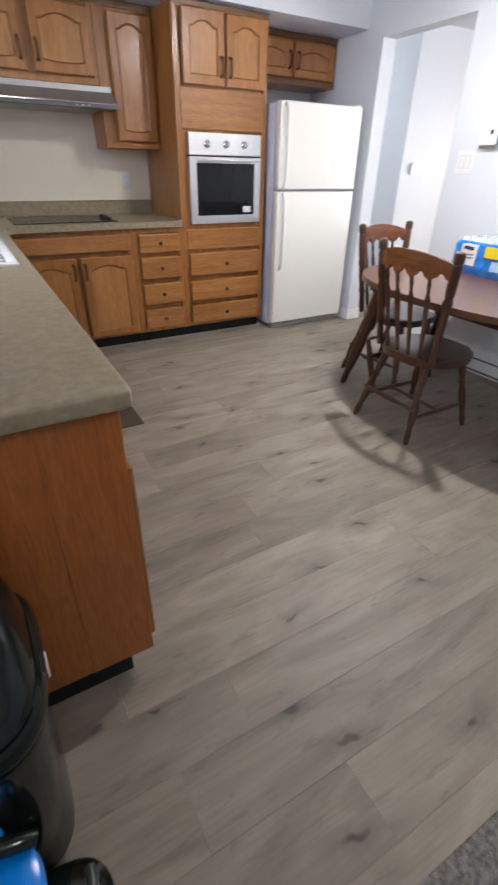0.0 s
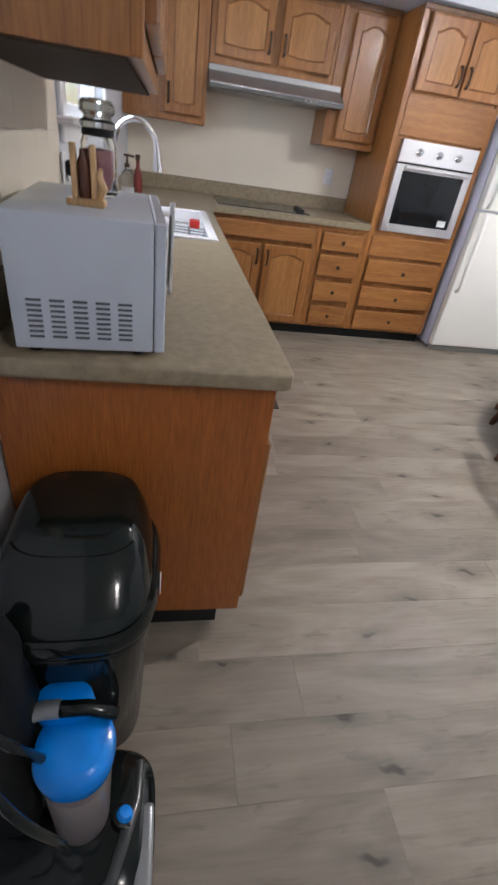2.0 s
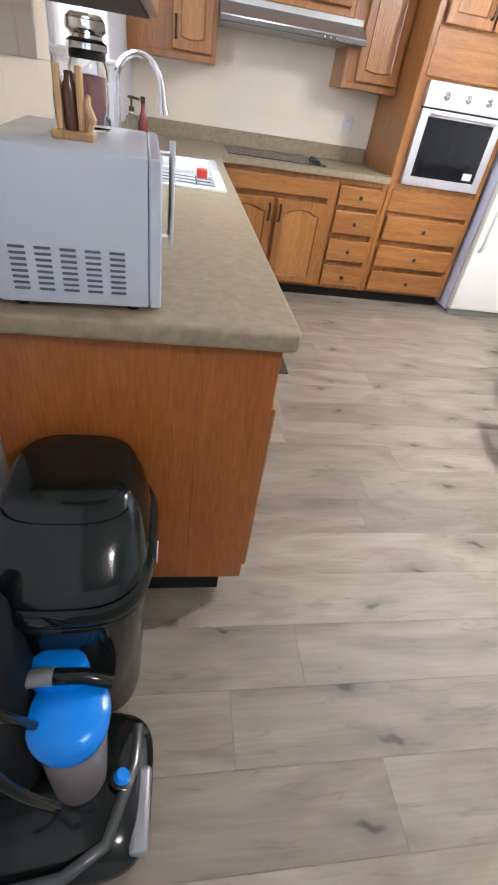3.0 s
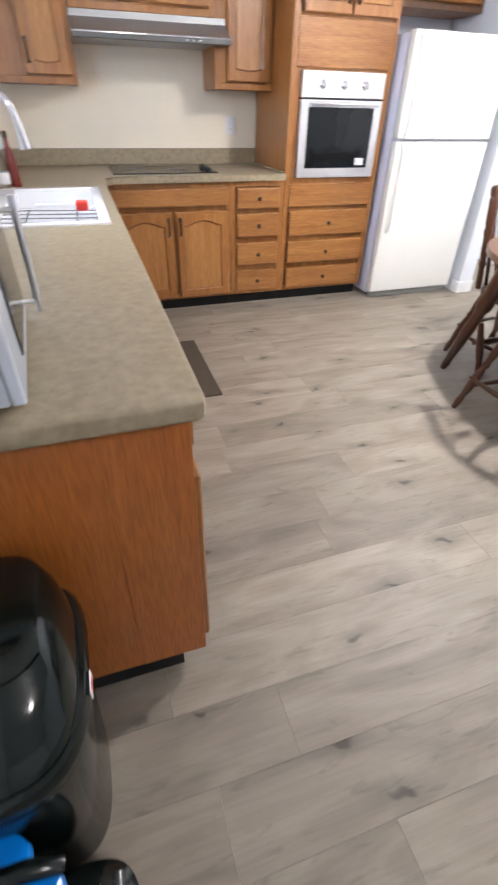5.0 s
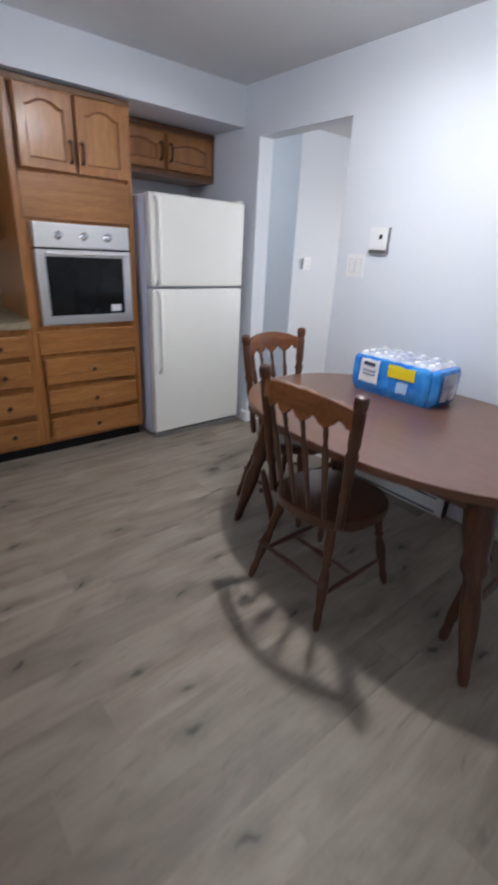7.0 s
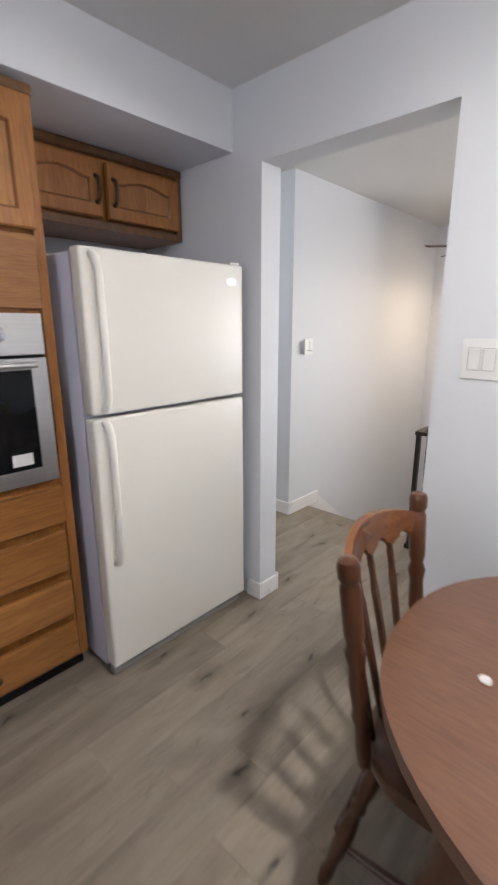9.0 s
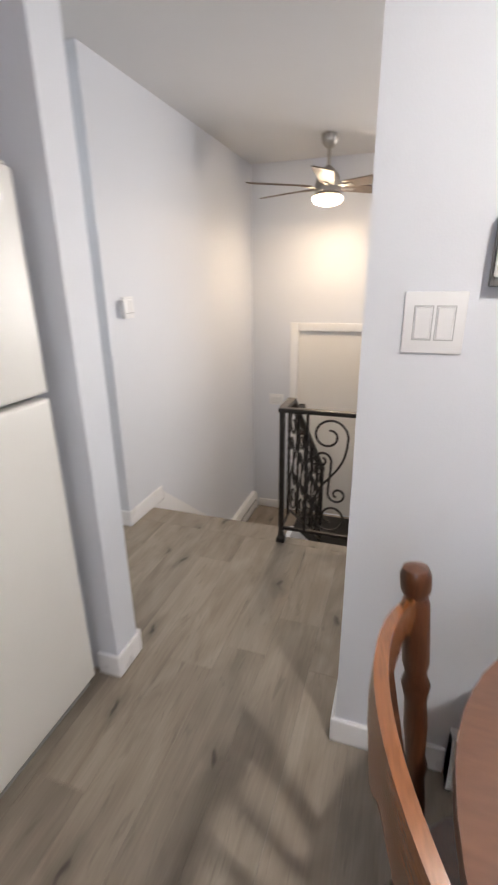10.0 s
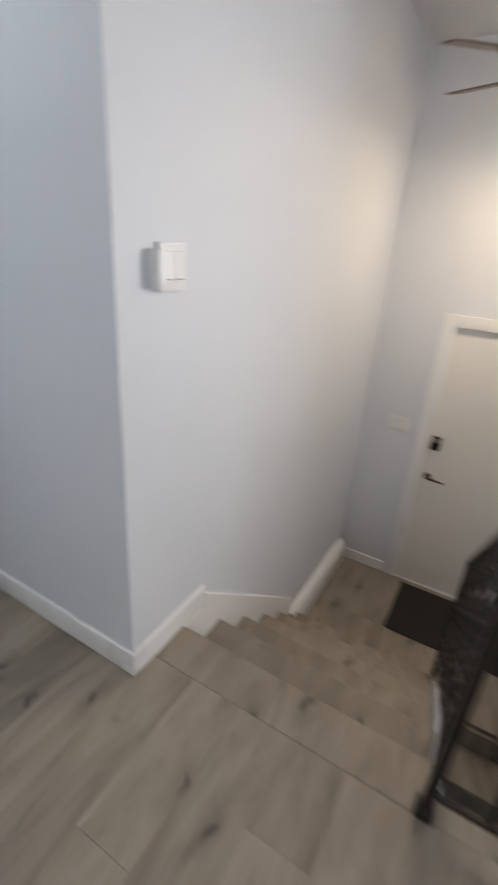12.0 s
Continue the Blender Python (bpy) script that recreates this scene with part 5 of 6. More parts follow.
part("tank_cap", bm, BLUEPL, vc, "bright blue cap", True)
bm = bmesh.new()
tube(bm, [(-0.068, 0.078, 0.365), (-0.03, 0.076, 0.386), (0.05, 0.074, 0.388), (0.098, 0.072, 0.362)], [0.014, 0.015, 0.015, 0.013], 12)
part("tank_handle", bm, BLACKPL, vc, "black carrying handle", True)
bm = bmesh.new()
tube(bm, [(-0.069, 0.078, 0.3655), (-0.03, 0.076, 0.3865), (-0.002, 0.0755, 0.3872)], [0.0155, 0.0165, 0.0165], 12)
part("handle_clip", bm, GREYPL, vc, "silver grey handle clip", True)
bm = bmesh.new()
lathe(bm, [(0.017, 0), (0.018, 0.008), (0.014, 0.016), (0.001, 0.018)], 20, pose(0.112, -0.008, 0.088, -20, 20, 0))
part("valve_cap", bm, BLUEPL, vc, "blue round valve cap", True)
bm = bmesh.new()
lathe(bm, [(0.026, 0), (0.027, 0.006), (0.019, 0.008), (0.001, 0.008)], 20, pose(0.112, -0.008, 0.085, -20, 20, 0))
part("valve_ring", bm, BLACKPL, vc, "", True)
bm = bmesh.new()
ring_loft(bm, [(0.05, 0.05, 0.08, 0.03), (0.055, 0.055, 0.2, 0.06), (0.06, 0.05, 0.38, 0.09), (0.045, 0.04, 0.55, 0.10), (0.03, 0.03, 0.62, 0.10)], p=3)
body = part("upright_body", bm, BLACKMATT, vc, "", True)
body.location = (-0.105, 0, 0)
bm = bmesh.new()
lathe(bm, [(0.030, 0), (0.032, 0.01), (0.032, 0.045), (0.024, 0.055), (0.001, 0.056)], 20, pose(-0.085, 0.15, 0.38, 10, 0, 0))
part("knob", bm, BLACKMATT, vc, "", True)
bm = bmesh.new()
lathe(bm, [(0.022, 0), (0.024, 0.01), (0.020, 0.03), (0.001, 0.032)], 20, pose(-0.14, 0.10, 0.575))
part("hose_cap", bm, BLUEPL, vc, "blue hose cap", True)
for k, (a, b) in enumerate((((-0.11, -0.03, 0.50), (0.02, -0.085, 0.24)), ((-0.12, 0.02, 0.54), (-0.02, 0.0, 0.375)), ((-0.15, 0.06, 0.6), (-0.13, -0.08, 0.34)))):
    bm = bmesh.new()
    a, b = Vector(a), Vector(b)
    pts = [a.lerp(b, s / 12) + Vector((0.01, -0.035, 0.06)) * math.sin(math.pi * s / 12) for s in range(13)]
    tube(bm, pts, 0.0085 if k < 2 else 0.007, 10)
    part("hose", bm, BLACKPL, vc, "", True)


# ---- hall, stairs and landing ----
RISE, RUN, NSTEP = -LAND / 6, 0.235, 5
st = thing("stairs", (0, 0, 0), "six-riser stairs in grey-brown wood-look vinyl down to the landing", "stairs")
st["kind"] = "structure"
for k in range(NSTEP):
    x, z = 2.79 + k * RUN, -(k + 1) * RISE
    bm = bmesh.new()
    box(bm, x, STAIR_Y, z - 0.03, x + RUN + 0.028, HALL_Y - 0.016, z, 0.005, 2)
    part("tread", bm, PLANK, st)
for k in range(NSTEP + 1):
    x, z = 2.765 + k * RUN, -k * RISE
    boxed("riser", PLANK, st, (x, STAIR_Y, z - RISE, x + 0.02, HALL_Y - 0.016, z - 0.031 if k else -0.026))
bm = bmesh.new()
box(bm, 2.6305, STAIR_Y, -0.025, 2.795, HALL_Y, 0.0, 0.0015)
part("nosing", bm, PLANK, st, "stair nosing of the upper floor")
bm = bmesh.new()
prism(bm, [(2.93, 0.06), (2.965, 0.032), (3.97, -0.778), (3.97, LAND), (3.80, LAND), (2.79, -0.24), (2.79, -0.004), (2.925, -0.004)], HALL_Y - 0.015, HALL_Y)
part("skirt_board", bm, TRIM, st, "white painted skirt board along the wall")
bm = bmesh.new()
prism(bm, [(2.70, -0.004), (2.83, -0.004), (3.98, -0.92), (3.98, LAND - 0.2), (3.80, LAND - 0.2), (2.70, -0.30)], STAIR_Y - 0.03, STAIR_Y - 0.001)
part("stringer", bm, TRIM, st, "white painted open-side stringer")
# lower flight, going on down under the hall
lo = thing("stairs_lower", (0, 0, 0), "lower flight of brown vinyl stairs leading down from the landing", "stairs")
lo["kind"] = "structure"
for k in range(6):
    x, z = 3.96 - k * RUN, LAND - (k + 1) * RISE
    bm = bmesh.new()
    box(bm, x - RUN - 0.028, WELL_Y + 0.062, z - 0.03, x, STAIR_Y - 0.032, z, 0.005, 2)
    part("tread", bm, PLANK, lo)
    boxed("riser", PLANK, lo, (x - 0.02, WELL_Y + 0.062, z, x, STAIR_Y - 0.032, z + RISE - 0.031))

# floor edge trims over the stairwell
ed = thing("floor_edge", (0, 0, 0), "wood-look vinyl nosing around the open stairwell", "trim")
ed["kind"] = "structure"
bm = bmesh.new()
box(bm, 2.6305, WELL_Y, -0.028, EDGE, STAIR_Y - 0.001, 0.0, 0.0015)
part("nosing", bm, PLANK, ed)
bm = bmesh.new()
box(bm, EDGE + 0.001, WELL_Y - 0.02, -0.03, FAR_X - 0.002, WELL_Y + 0.085, 0.006, 0.005, 2)
part("cap", bm, PLANK, ed, "brown wood-look cap on the stairwell wall")
boxed("fascia", TRIM, ed, (EDGE + 0.001, WELL_Y + 0.061, -0.16, FAR_X - 0.002, WELL_Y + 0.075, -0.031), label="white painted fascia")
boxed("end_block", TRIM, ed, (FAR_X - 0.06, WELL_Y - 0.01, 0.006, FAR_X - 0.003, WELL_Y + 0.08, 0.07), 0.003, "white baseboard return")

# entry door with casing
dr1 = thing("door_1", (FAR_X, 0, LAND), "closed warm-white flat slab entry door with dark hardware", "door")
dr1["kind"] = "structure"
bm = bmesh.new()
box(bm, 0.012, -0.948, 0.008, 0.052, -0.107, 2.022, 0.002)
leaf = part("leaf", bm, DOORP, dr1)
bm = bmesh.new()
for d in ((-0.018, -0.107, 0.0, 0.001, -0.030, 2.100), (-0.018, -1.025, 0.0, 0.001, -0.948, 2.100), (-0.018, -0.948, 2.024, 0.001, -0.107, 2.100)):
    box(bm, *d, 0.005, 2)
part("casing", bm, TRIM, dr1, "white painted door casing", True)
bm = bmesh.new()
for d in ((0.0, -0.107, 0.0, 0.11, -0.100, 2.03), (0.0, -0.955, 0.0, 0.11, -0.948, 2.03), (0.0, -0.948, 2.022, 0.11, -0.107, 2.03), (0.055, -0.948, 0.0, 0.11, -0.107, 0.008)):
    box(bm, *d)
part("jamb", bm, TRIM, dr1)
bm = bmesh.new()
box(bm, -0.014, -0.195, 1.165, 0.012, -0.135, 1.265, 0.006, 2)
part("keypad_lock", bm, BLACKMATT, leaf, "black electronic keypad deadbolt")
boxed("keypad", GREYPL, leaf, (-0.0155, -0.187, 1.225, -0.013, -0.143, 1.257), 0.001)
bm = bmesh.new()
lathe(bm, [(0.028, 0), (0.028, 0.008), (0.012, 0.012), (0.011, 0.045), (0.001, 0.046)], 18, pose(0.012, -0.165, 0.945, 0, -90, 0))
tube(bm, [(-0.03, -0.165, 0.945), (-0.036, -0.20, 0.946), (-0.034, -0.28, 0.940)], [0.010, 0.009, 0.007], 10)
part("door_handle", bm, BRONZE, leaf, "dark lever handle", True)
for z in (0.25, 1.05, 1.78):
    bm = bmesh.new()
    lathe(bm, [(0.007, 0), (0.007, 0.09)], 10, pose(0.004, -0.950, z))
    part("hinge", bm, BRONZE, leaf, "dark barrel hinge")

mt = thing("door_mat", (0, 0, LAND), "black rubber-backed door mat on the landing", "mat")
boxed("pad", MATB, mt, (4.39, -1.06, 0.0005, 4.945, -0.185, 0.012), 0.004)


# wrought iron railings
def spiral(c, r0, r1, turns, n, start=0.0):
    """Points unwinding clockwise about c from r0 to r1, ending on its right-hand side."""
    out = []
    for k in range(n + 1):
        s = k / n
        a = start - 2 * math.pi * turns * (s - 1)
        r = r0 + (r1 - r0) * s ** 1.1
        out.append((c[0] + r * math.cos(a), c[1] + r * math.sin(a)))
    return out


def s_scroll(w, mid, dx, dz, r0, r1, turns, n):
    """An S bar with a curl at either end, alike about the middle of its bay."""
    top = spiral((w / 2 + dx, mid + dz), r0, r1, turns, n)
    low = [(w - u, 2 * mid - z) for u, z in top][::-1]
    (u0, z0), (u1, z1) = top[-1], low[0]
    k = abs(z0 - z1) * 0.55
    join = []
    for j in range(1, 12):
        s = j / 12
        b = ((1 - s) ** 3, 3 * s * (1 - s) ** 2, 3 * s * s * (1 - s), s ** 3)
        join.append((b[0] * u0 + b[1] * u0 + b[2] * u1 + b[3] * u1, b[0] * z0 + b[1] * (z0 - k) + b[2] * (z1 + k) + b[3] * z1))
    return top + join + low


def twisted(bm, a, b, r=0.0075, n=26):
    """A square bar twisted along its middle."""
    a, b = Vector(a), Vector(b)
    rings = []
    for k in range(n + 1):
        s = k / n
        turn = math.pi * 4 * min(max((s - 0.2) / 0.6, 0), 1)
        p = a.lerp(b, s)
        rings.append([bm.verts.new(p + Vector((math.cos(turn + q * math.pi / 2 + 0.785) * r * 1.3, math.sin(turn + q * math.pi / 2 + 0.785) * r * 1.3, 0))) for q in range(4)])
    for p, q in zip(rings, rings[1:]):
        for j in range(4):
            bm.faces.new((p[j], p[(j + 1) % 4], q[(j + 1) % 4], q[j]))
    bm.faces.new(rings[0][::-1]), bm.faces.new(rings[-1])


RT, RB = 0.79, 0.09


def bay(parent, put, u0, w, fine=1):
    """One bay of scrolls between two bars; put(u, z) gives the place."""
    mid = (RT + RB) / 2 - 0.005
    k = w / 0.25
    for dx, dz, r0, r1, turns, n, name in ((-0.012 * k, 0.232, 0.030 * k, 0.098 * k, 1.25, 24, "large_scroll"), (-0.045 * k, 0.095, 0.016 * k, 0.050 * k, 1.2, 18, "small_scroll")):
        bm = bmesh.new()
        pts = [put(u0 + u, z) for u, z in s_scroll(w, mid, dx, dz, r0, r1, turns, n)]
        tube(bm, pts, 0.0062, 6)
        part(name, bm, IRON, parent, "", True)


ra1 = thing("stair_railing", (0, 0, 0), "black wrought iron railing with scrolls along the hall floor edge", "railing")
RX, RY0, RY1 = 2.645, -0.555, -1.565
bm = bmesh.new()
box(bm, RX - 0.021, RY1 - 0.03, RT - 0.012, RX + 0.021, RY0 + 0.02, RT + 0.012, 0.006, 2)
part("handrail", bm, IRON, ra1, "", True)
boxed("bottom_rail", IRON, ra1, (RX - 0.008, RY1, RB - 0.008, RX + 0.008, RY0, RB + 0.008))
for y in (RY0, RY1):
    bm = bmesh.new()
    box(bm, RX - 0.0135, y - 0.0135, 0.005, RX + 0.0135, y + 0.0135, RT - 0.011, 0.002)
    lathe(bm, [(0.034, 0.004), (0.033, 0.03), (0.022, 0.045), (0.016, 0.075)], 4, pose(RX, y, 0, 0, 0, 45))
    part("post", bm, IRON, ra1)
ys = [-0.69, -0.945, -1.20, -1.45]
for y in ys:
    bm = bmesh.new()
    twisted(bm, (RX, y, RB), (RX, y, RT - 0.01))
    part("baluster", bm, IRON, ra1)
for y in ys[:3]:
    bay(ra1, lambda u, z, y=y: (RX, y - u, z), 0.0, 0.25)

ra2 = thing("stair_railing", (0, 0, 0), "black wrought iron handrail descending beside the stairs", "railing")
QY = RY0


def drop(x):
    """Height lost by the sloping rail at x."""
    return max(0.0, x - 2.86) * (RISE / RUN)


def rail_bar(z, r, x0=RX, x1=4.06):
    bm = bmesh.new()
    xs = [x0, 2.86, 2.90, x1]
    tube(bm, [(x, QY, z - drop(x)) for x in xs], r, 8)
    return bm


bm = bmesh.new()
prof = [(x, RT - drop(x)) for x in (RX + 0.014, 2.86, 4.06)]
prism(bm, [(x, z + 0.012) for x, z in prof] + [(x, z - 0.012) for x, z in prof[::-1]], QY - 0.021, QY + 0.021)
part("handrail", bm, IRON, ra2)
part("bottom_rail", rail_bar(RB, 0.008, RX + 0.014), IRON, ra2)
xs = [2.80, 3.05, 3.30, 3.55, 3.80, 4.03]
for x in xs:
    bm = bmesh.new()
    twisted(bm, (x, QY, RB - drop(x)), (x, QY, RT - drop(x) - 0.01))
    part("baluster", bm, IRON, ra2)
for x in xs[:-1]:
    bay(ra2, lambda u, z, x=x: (x + u, QY, z - drop(x + u)), 0.0, 0.245)
bm = bmesh.new()
box(bm, 4.045, QY - 0.0135, LAND + 0.002, 4.072, QY + 0.0135, RT - drop(4.06) - 0.01, 0.002)
lathe(bm, [(0.034, 0.0), (0.033, 0.03), (0.022, 0.045), (0.016, 0.075)], 4, pose(4.058, QY, LAND + 0.001, 0, 0, 45))
part("post", bm, IRON, ra2)

ra3 = thing("living_railing", (0, 0, 0), "black wrought iron railing with dense scrolls before the sofa", "railing")
LY = -1.585
bm = bmesh.new()
box(bm, RX + 0.022, LY - 0.021, RT - 0.012, FAR_X - 0.004, LY + 0.021, RT + 0.012, 0.006, 2)
part("handrail", bm, IRON, ra3, "", True)
boxed("bottom_rail", IRON, ra3, (RX + 0.014, LY - 0.008, RB - 0.008, FAR_X - 0.02, LY + 0.008, RB + 0.008))
bm = bmesh.new()
box(bm, FAR_X - 0.05, LY - 0.0135, 0.007, FAR_X - 0.023, LY + 0.0135, RT - 0.011, 0.002)
part("post", bm, IRON, ra3)
for z in (RB, RT):
    bm = bmesh.new()
    lathe(bm, [(0.026, 0), (0.026, 0.006), (0.014, 0.014), (0.012, 0.022)], 14, pose(FAR_X, LY, z - (0.02 if z == RT else 0), 0, -90, 0))
    part("wall_bracket", bm, IRON, ra3)
n3 = 9
w3 = (FAR_X - 0.05 - RX - 0.014) / n3
for k in range(n3):
    x = RX + 0.014 + k * w3
    if k:
        bm = bmesh.new()
        twisted(bm, (x, LY, RB), (x, LY, RT - 0.01))
        part("baluster", bm, IRON, ra3)
    bay(ra3, lambda u, z, x=x: (x + u, LY, z), 0.0, w3)

# ceiling fan with light
FXC, FYC = 4.345, -0.455
fan = thing("ceiling_fan", (FXC, FYC, CEIL), "brushed nickel ceiling fan with six brown blades and a lit lamp", "ceiling fan")
bm = bmesh.new()
lathe(bm, [(0.062, 0.0), (0.062, -0.03), (0.05, -0.065), (0.028, -0.085), (0.016, -0.09)][::-1], 28)
part("canopy", bm, NICKEL, fan, "", True)
bm = bmesh.new()
lathe(bm, [(0.0125, -0.22), (0.0125, -0.085)], 16)
part("downrod", bm, NICKEL, fan, "", True)
bm = bmesh.new()
lathe(bm, [(0.085, -0.395), (0.098, -0.38), (0.098, -0.33), (0.082, -0.27), (0.045, -0.225), (0.02, -0.205), (0.014, -0.2)], 30)
part("motor", bm, NICKEL, fan, "", True)
bm = bmesh.new()
lathe(bm, [(0.10, -0.412), (0.105, -0.402), (0.10, -0.395)], 30)
part("lamp_ring", bm, NICKEL, fan, "", True)
bm = bmesh.new()
lathe(bm, [(0.001, -0.476), (0.055, -0.474), (0.095, -0.46), (0.115, -0.435), (0.112, -0.412)], 30)
shade = part("shade", bm, glow("warm_opal_lamp", (1.0, 0.84, 0.62), 14.0), fan, "glowing warm opal shade", True)
BLADE = oak("fan_blade_brown", (0.20, 0.145, 0.11), (0.13, 0.095, 0.075), "x", 0.4, 1.0, 0.6, 0.1)
for k in range(6):
    m = pose(0, 0, -0.345, 0, 0, 180 + 60 * k + 6) @ pose(0, 0, 0, -13, 0, 0)
    bm = bmesh.new()
    out = [(0.15, -0.052), (0.615, -0.074), (0.640, -0.060), (0.637, 0.066), (0.615, 0.076), (0.15, 0.056)]
    prism(bm, out, -0.004, 0.004, m, axis="z")
    bl = part("blade", bm, BLADE, fan, "brown wood-grain blade")
    bm = bmesh.new()
    box(bm, 0.07, -0.02, -0.012, 0.22, 0.02, -0.005, 0.003, 1, m)
    part("blade_iron", bm, NICKEL, bl, "nickel blade arm")

# ---- living room ----
so = thing("sofa", (0, 0, 0), "tan suede sofa with plump back cushions behind the railing", "sofa")


def cushion(parent, name, x0, y0, z0, x1, y1, z1, seed, puff=0.03):
    """A soft, sagging cushion."""
    bm = bmesh.new()
    bmesh.ops.create_cube(bm, size=2.0)
    bmesh.ops.subdivide_edges(bm, edges=bm.edges[:], cuts=9, use_grid_fill=True)
    for v in bm.verts:
        c = v.co.copy()
        r = (abs(c.x) ** 4.5 + abs(c.y) ** 4.5 + abs(c.z) ** 4.5) ** (1 / 4.5)
        c = c / r
        c += noise.noise_vector(c * 1.7 + Vector((seed, 0, 0))) * puff * 3
        v.co = Vector(((x0 + x1) / 2 + c.x * (x1 - x0) / 2, (y0 + y1) / 2 + c.y * (y1 - y0) / 2, (z0 + z1) / 2 + c.z * (z1 - z0) / 2))
    return part(name, bm, TAN, parent, "", True)


DARKF = material("dark_taupe_fabric", (0.07, 0.055, 0.05), 0.9, second=(0.045, 0.036, 0.033), scale=30, fine=240, bump=0.3)
boxed("frame", DARKF, so, (3.05, -2.62, 0.06, 5.0, -1.75, 0.40), 0.03, seg=3)
boxed("backrest", DARKF, so, (3.05, -1.93, 0.40, 5.0, -1.74, 0.62), 0.04, seg=3)
cushion(so, "back_cushion", 4.36, -2.15, 0.38, 4.95, -1.78, 0.815, 1.0, 0.02)
cushion(so, "back_cushion", 3.10, -2.15, 0.38, 4.34, -1.77, 0.80, 5.0, 0.02)
cushion(so, "seat_cushion", 3.10, -2.60, 0.36, 4.0, -2.10, 0.54, 3.0)
cushion(so, "seat_cushion", 4.05, -2.60, 0.36, 4.95, -2.10, 0.54, 8.0)
for x in (3.12, 4.92):
    for y in (-2.55, -1.82):
        boxed("foot", OAK_EDGE, so, (x - 0.03, y - 0.03, 0.001, x + 0.03, y + 0.03, 0.06))


def window(name, m, w, h, label):
    """A white double-hung window in local x-z, its room side at y < 0."""
    wn1 = new(name)
    wn1.matrix_world = m
    tagged(wn1, label, "window", kind="structure")
    bm = bmesh.new()
    for d in ((-w / 2 - 0.07, -0.018, -0.07, -w / 2, 0.0, h + 0.07), (w / 2, -0.018, -0.07, w / 2 + 0.07, 0.0, h + 0.07), (-w / 2, -0.018, h, w / 2, 0.0, h + 0.07), (-w / 2, -0.018, -0.07, w / 2, 0.0, 0.0)):
        box(bm, *d, 0.004)
    part("casing", bm, TRIM, wn1)
    boxed("window_sill", TRIM, wn1, (-w / 2 - 0.09, -0.055, -0.02, w / 2 + 0.09, 0.06, 0.002), 0.006)
    for z0, z1, y in ((0.005, h / 2 + 0.02, 0.045), (h / 2 - 0.02, h - 0.002, 0.075)):
        bm = bmesh.new()
        for d in ((-w / 2 + 0.002, z0, -w / 2 + 0.045, z1), (w / 2 - 0.045, z0, w / 2 - 0.002, z1), (-w / 2 + 0.045, z0, w / 2 - 0.045, z0 + 0.04), (-w / 2 + 0.045, z1 - 0.04, w / 2 - 0.045, z1)):
            box(bm, d[0], y - 0.014, d[1], d[2], y + 0.014, d[3], 0.002)
        sash = part("sash", bm, TRIM, wn1)
        bm = bmesh.new()
        box(bm, -w / 2 + 0.045, y - 0.002, z0 + 0.04, w / 2 - 0.045, y + 0.002, z1 - 0.04)
        pane = part("pane", bm, CLEAR, sash)
        pane.visible_shadow = False
    return wn1


window("window_1", pose(LIV_X, -3.35, 0.52, 0, 0, -90), 1.56, 1.50, "white double-hung living room window with bright daylight")
window("window_2", pose(LEFT, -1.25, 1.30, 0, 0, 90), 1.06, 0.75, "white double-hung window above the sink")

# plain pale distance outside the windows
bd2 = structure("backdrop", glow("overcast_daylight", (0.86, 0.92, 1.0), 2.2), [(LIV_X + 1.2, -6.5, -1.0, LIV_X + 1.22, -0.5, 4.0)], "plain bright overcast sky beyond the window", "backdrop")
bd3 = structure("backdrop_side", glow("overcast_daylight_side", (0.86, 0.92, 1.0), 1.6), [(LEFT - 1.4, -3.5, -1.0, LEFT - 1.38, 1.0, 4.0)], "plain bright overcast sky beyond the sink window", "backdrop")


# ---- backsplash tiles ----
def tiles(parent, count_u, count_v, u0, v0, tw, tv, place):
    """Square glazed tiles sharing one mesh, with recessed grout joints."""
    bm = bmesh.new()
    box(bm, 0.0004, -0.002, 0.0004, tw - 0.0004, 0.0, tv - 0.0004, 0.0005)
    me = bpy.data.meshes.new("tile")
    bm.to_mesh(me)
    bm.free()
    me.materials.append(TILE)
    for i in range(count_u):
        for j in range(count_v):
            ob = new("tile", me)
            ob.parent = parent
            ob.matrix_basis = place(u0 + i * tw, v0 + j * tv)


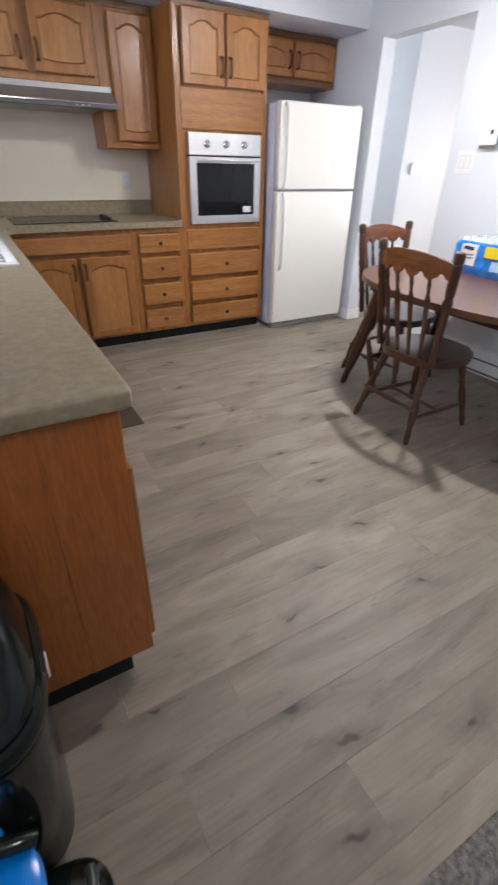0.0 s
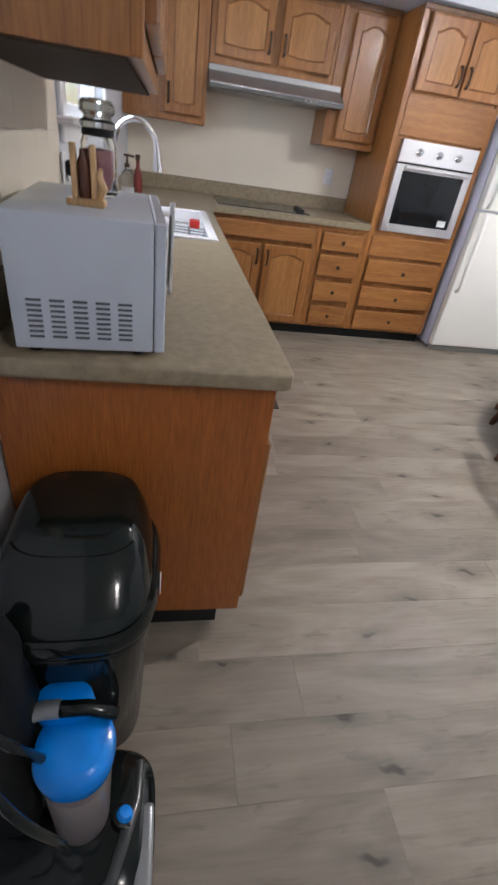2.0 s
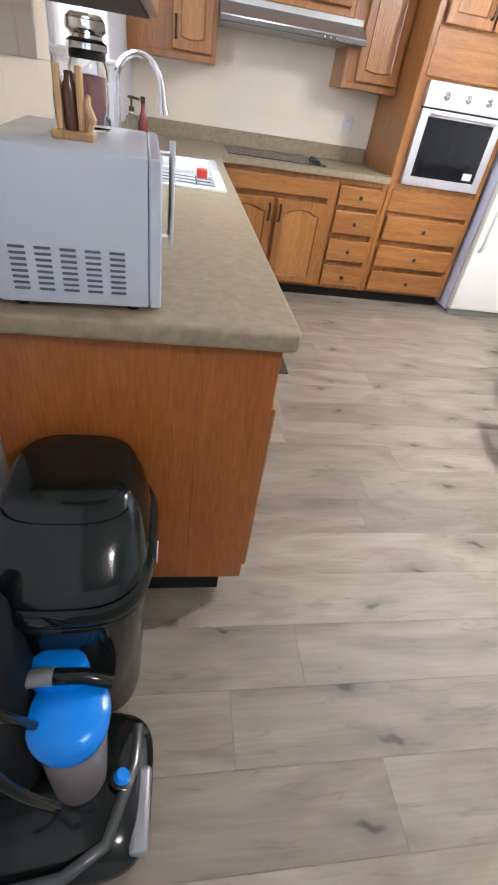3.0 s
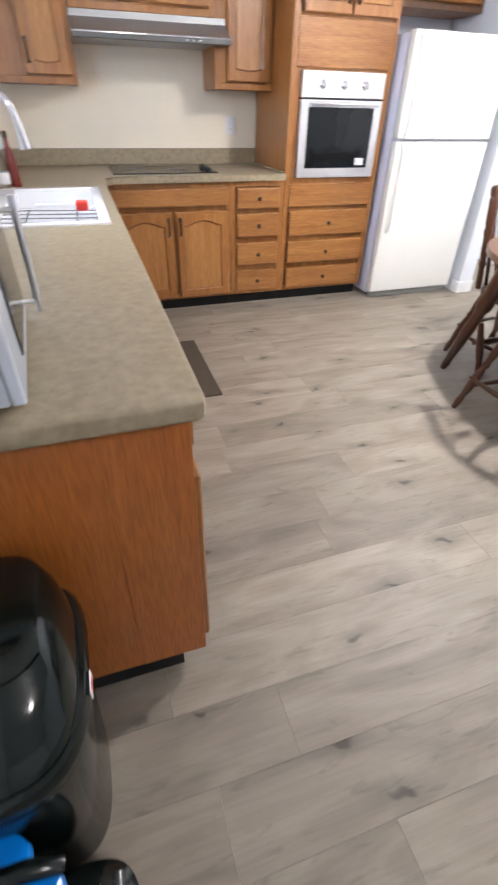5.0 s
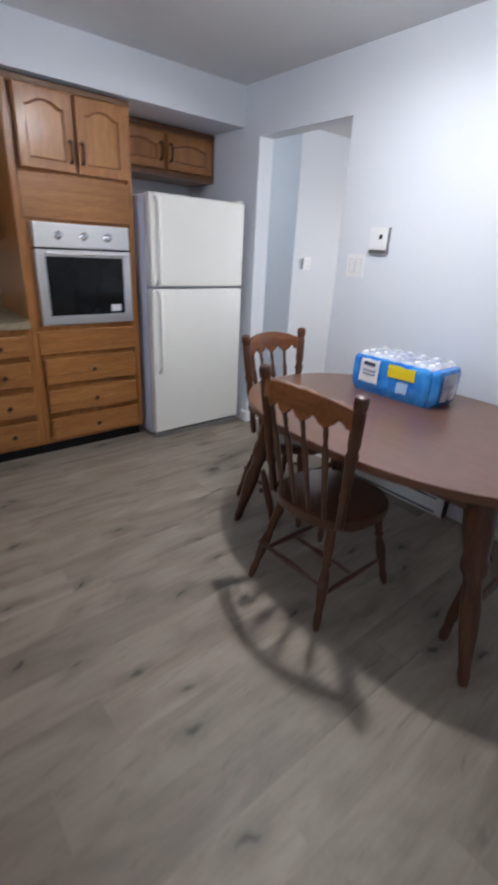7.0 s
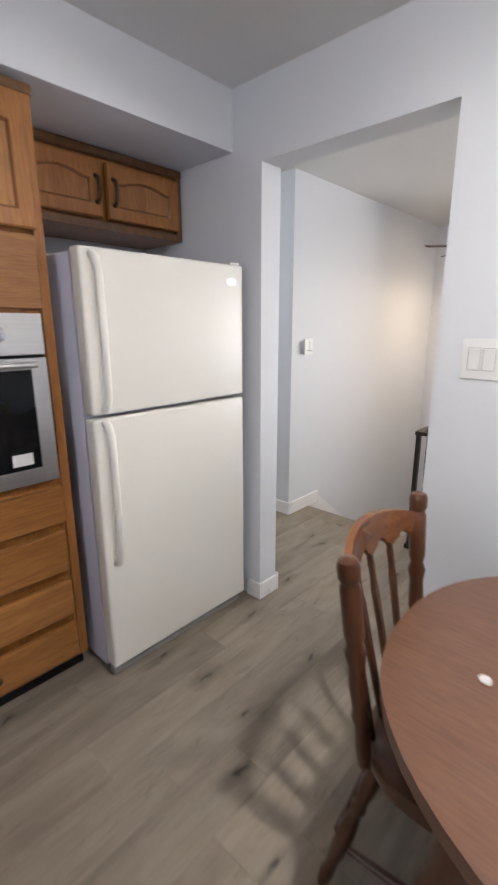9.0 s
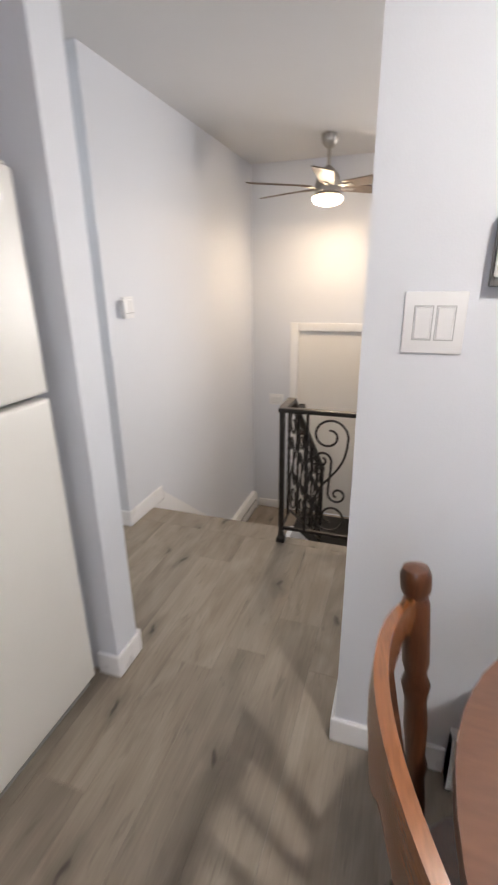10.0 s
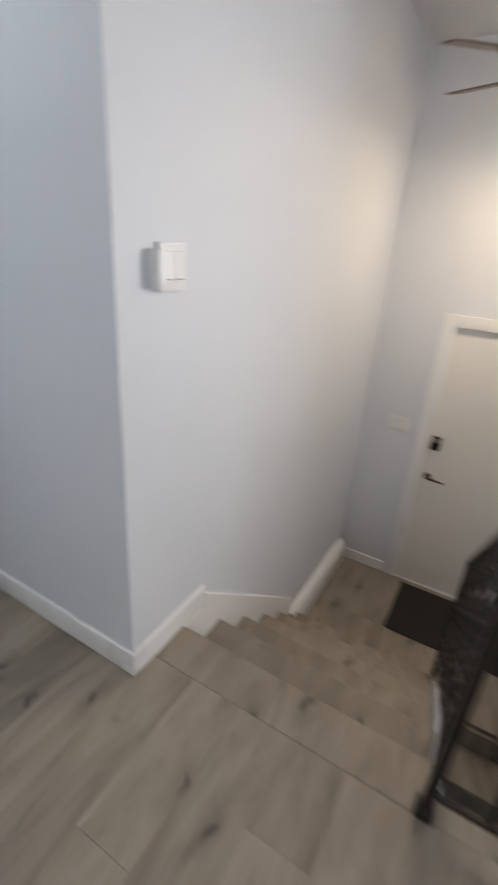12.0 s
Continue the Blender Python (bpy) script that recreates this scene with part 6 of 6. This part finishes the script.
bs = thing("backsplash_back", (0, 0, 0), "cream glazed tile backsplash above the worktop", "backsplash")
bs["kind"] = "structure"
boxed("grout", GROUT, bs, (LEFT + 0.01, BACK - 0.006, 1.02, -0.08, BACK - 0.001, 1.735))
tiles(bs, 12, 5, LEFT + 0.012, 1.021, 0.1545, 0.1425, lambda u, v: pose(u, BACK - 0.006, v))
bs2 = thing("backsplash_side", (0, 0, 0), "cream glazed tile backsplash on the side wall", "backsplash")
bs2["kind"] = "structure"
boxed("grout", GROUT, bs2, (LEFT + 0.001, -2.80, 1.02, LEFT + 0.006, -1.90, 1.385))
tiles(bs2, 6, 3, -2.80, 1.021, 0.15, 0.121, lambda u, v: pose(LEFT + 0.006, u, v, 0, 0, 90))


# ---- floor pieces: vinyl planks ----
def plank_mesh(length, width):
    bm = bmesh.new()
    e = 0.0
    box(bm, e, e, -0.005, length - e, width - e, 0.0)
    top = [v for v in bm.verts if v.co.z > -0.001]
    bmesh.ops.scale(bm, vec=(1 - 0.001 / length, 1 - 0.001 / width, 1), verts=top)
    me = bpy.data.meshes.new("plank")
    bm.to_mesh(me)
    bm.free()
    me.materials.append(PLANK)
    return me


PLANK_SHARED = {}


def plank(parent, x, y, z, length, width):
    key = (round(length, 3), round(width, 3))
    if key not in PLANK_SHARED:
        PLANK_SHARED[key] = plank_mesh(*key)
    ob = new("plank", PLANK_SHARED[key])
    ob.location = (x, y, z)
    ob.parent = parent


def planks(parent, x0, y0, x1, y1, z, width=0.181, length=1.22, seed=1):
    """Rows of planks along x with staggered end joints, cut at the borders."""
    rng = random.Random(seed)
    y = y0
    while y < y1 - 0.004:
        w = min(width, y1 - y)
        x = x0 - rng.uniform(0, length)
        while x < x1 - 0.004:
            a, b = max(x, x0), min(x + length, x1)
            if b - a > 0.01:
                plank(parent, a, y, z, b - a, w)
            x += length
        y += w


floor = thing("floor", (0, 0, 0), "grey-brown wood-look vinyl plank floor with knots", "floor")
floor["kind"] = "structure"
ROW = 2.0 / 11
planks(floor, LEFT, -3.51, RIGHT, WELL_Y - 10 * ROW, 0.0, ROW, seed=2)
planks(floor, LEFT, WELL_Y - 10 * ROW, RIGHT, WELL_Y, 0.0, ROW, seed=3)
planks(floor, LEFT, WELL_Y, EDGE - 0.07, HALL_Y, 0.0, ROW, seed=5)
planks(floor, RIGHT + 0.13, HALL_Y, HALL_X, 3.0, 0.0, ROW, seed=6)
floor_landing = thing("floor_landing", (0, 0, 0), "brown wood-look vinyl plank floor of the entry landing", "floor")
floor_landing["kind"] = "structure"
planks(floor_landing, 3.96, WELL_Y + 0.06, FAR_X, HALL_Y, LAND, seed=8)
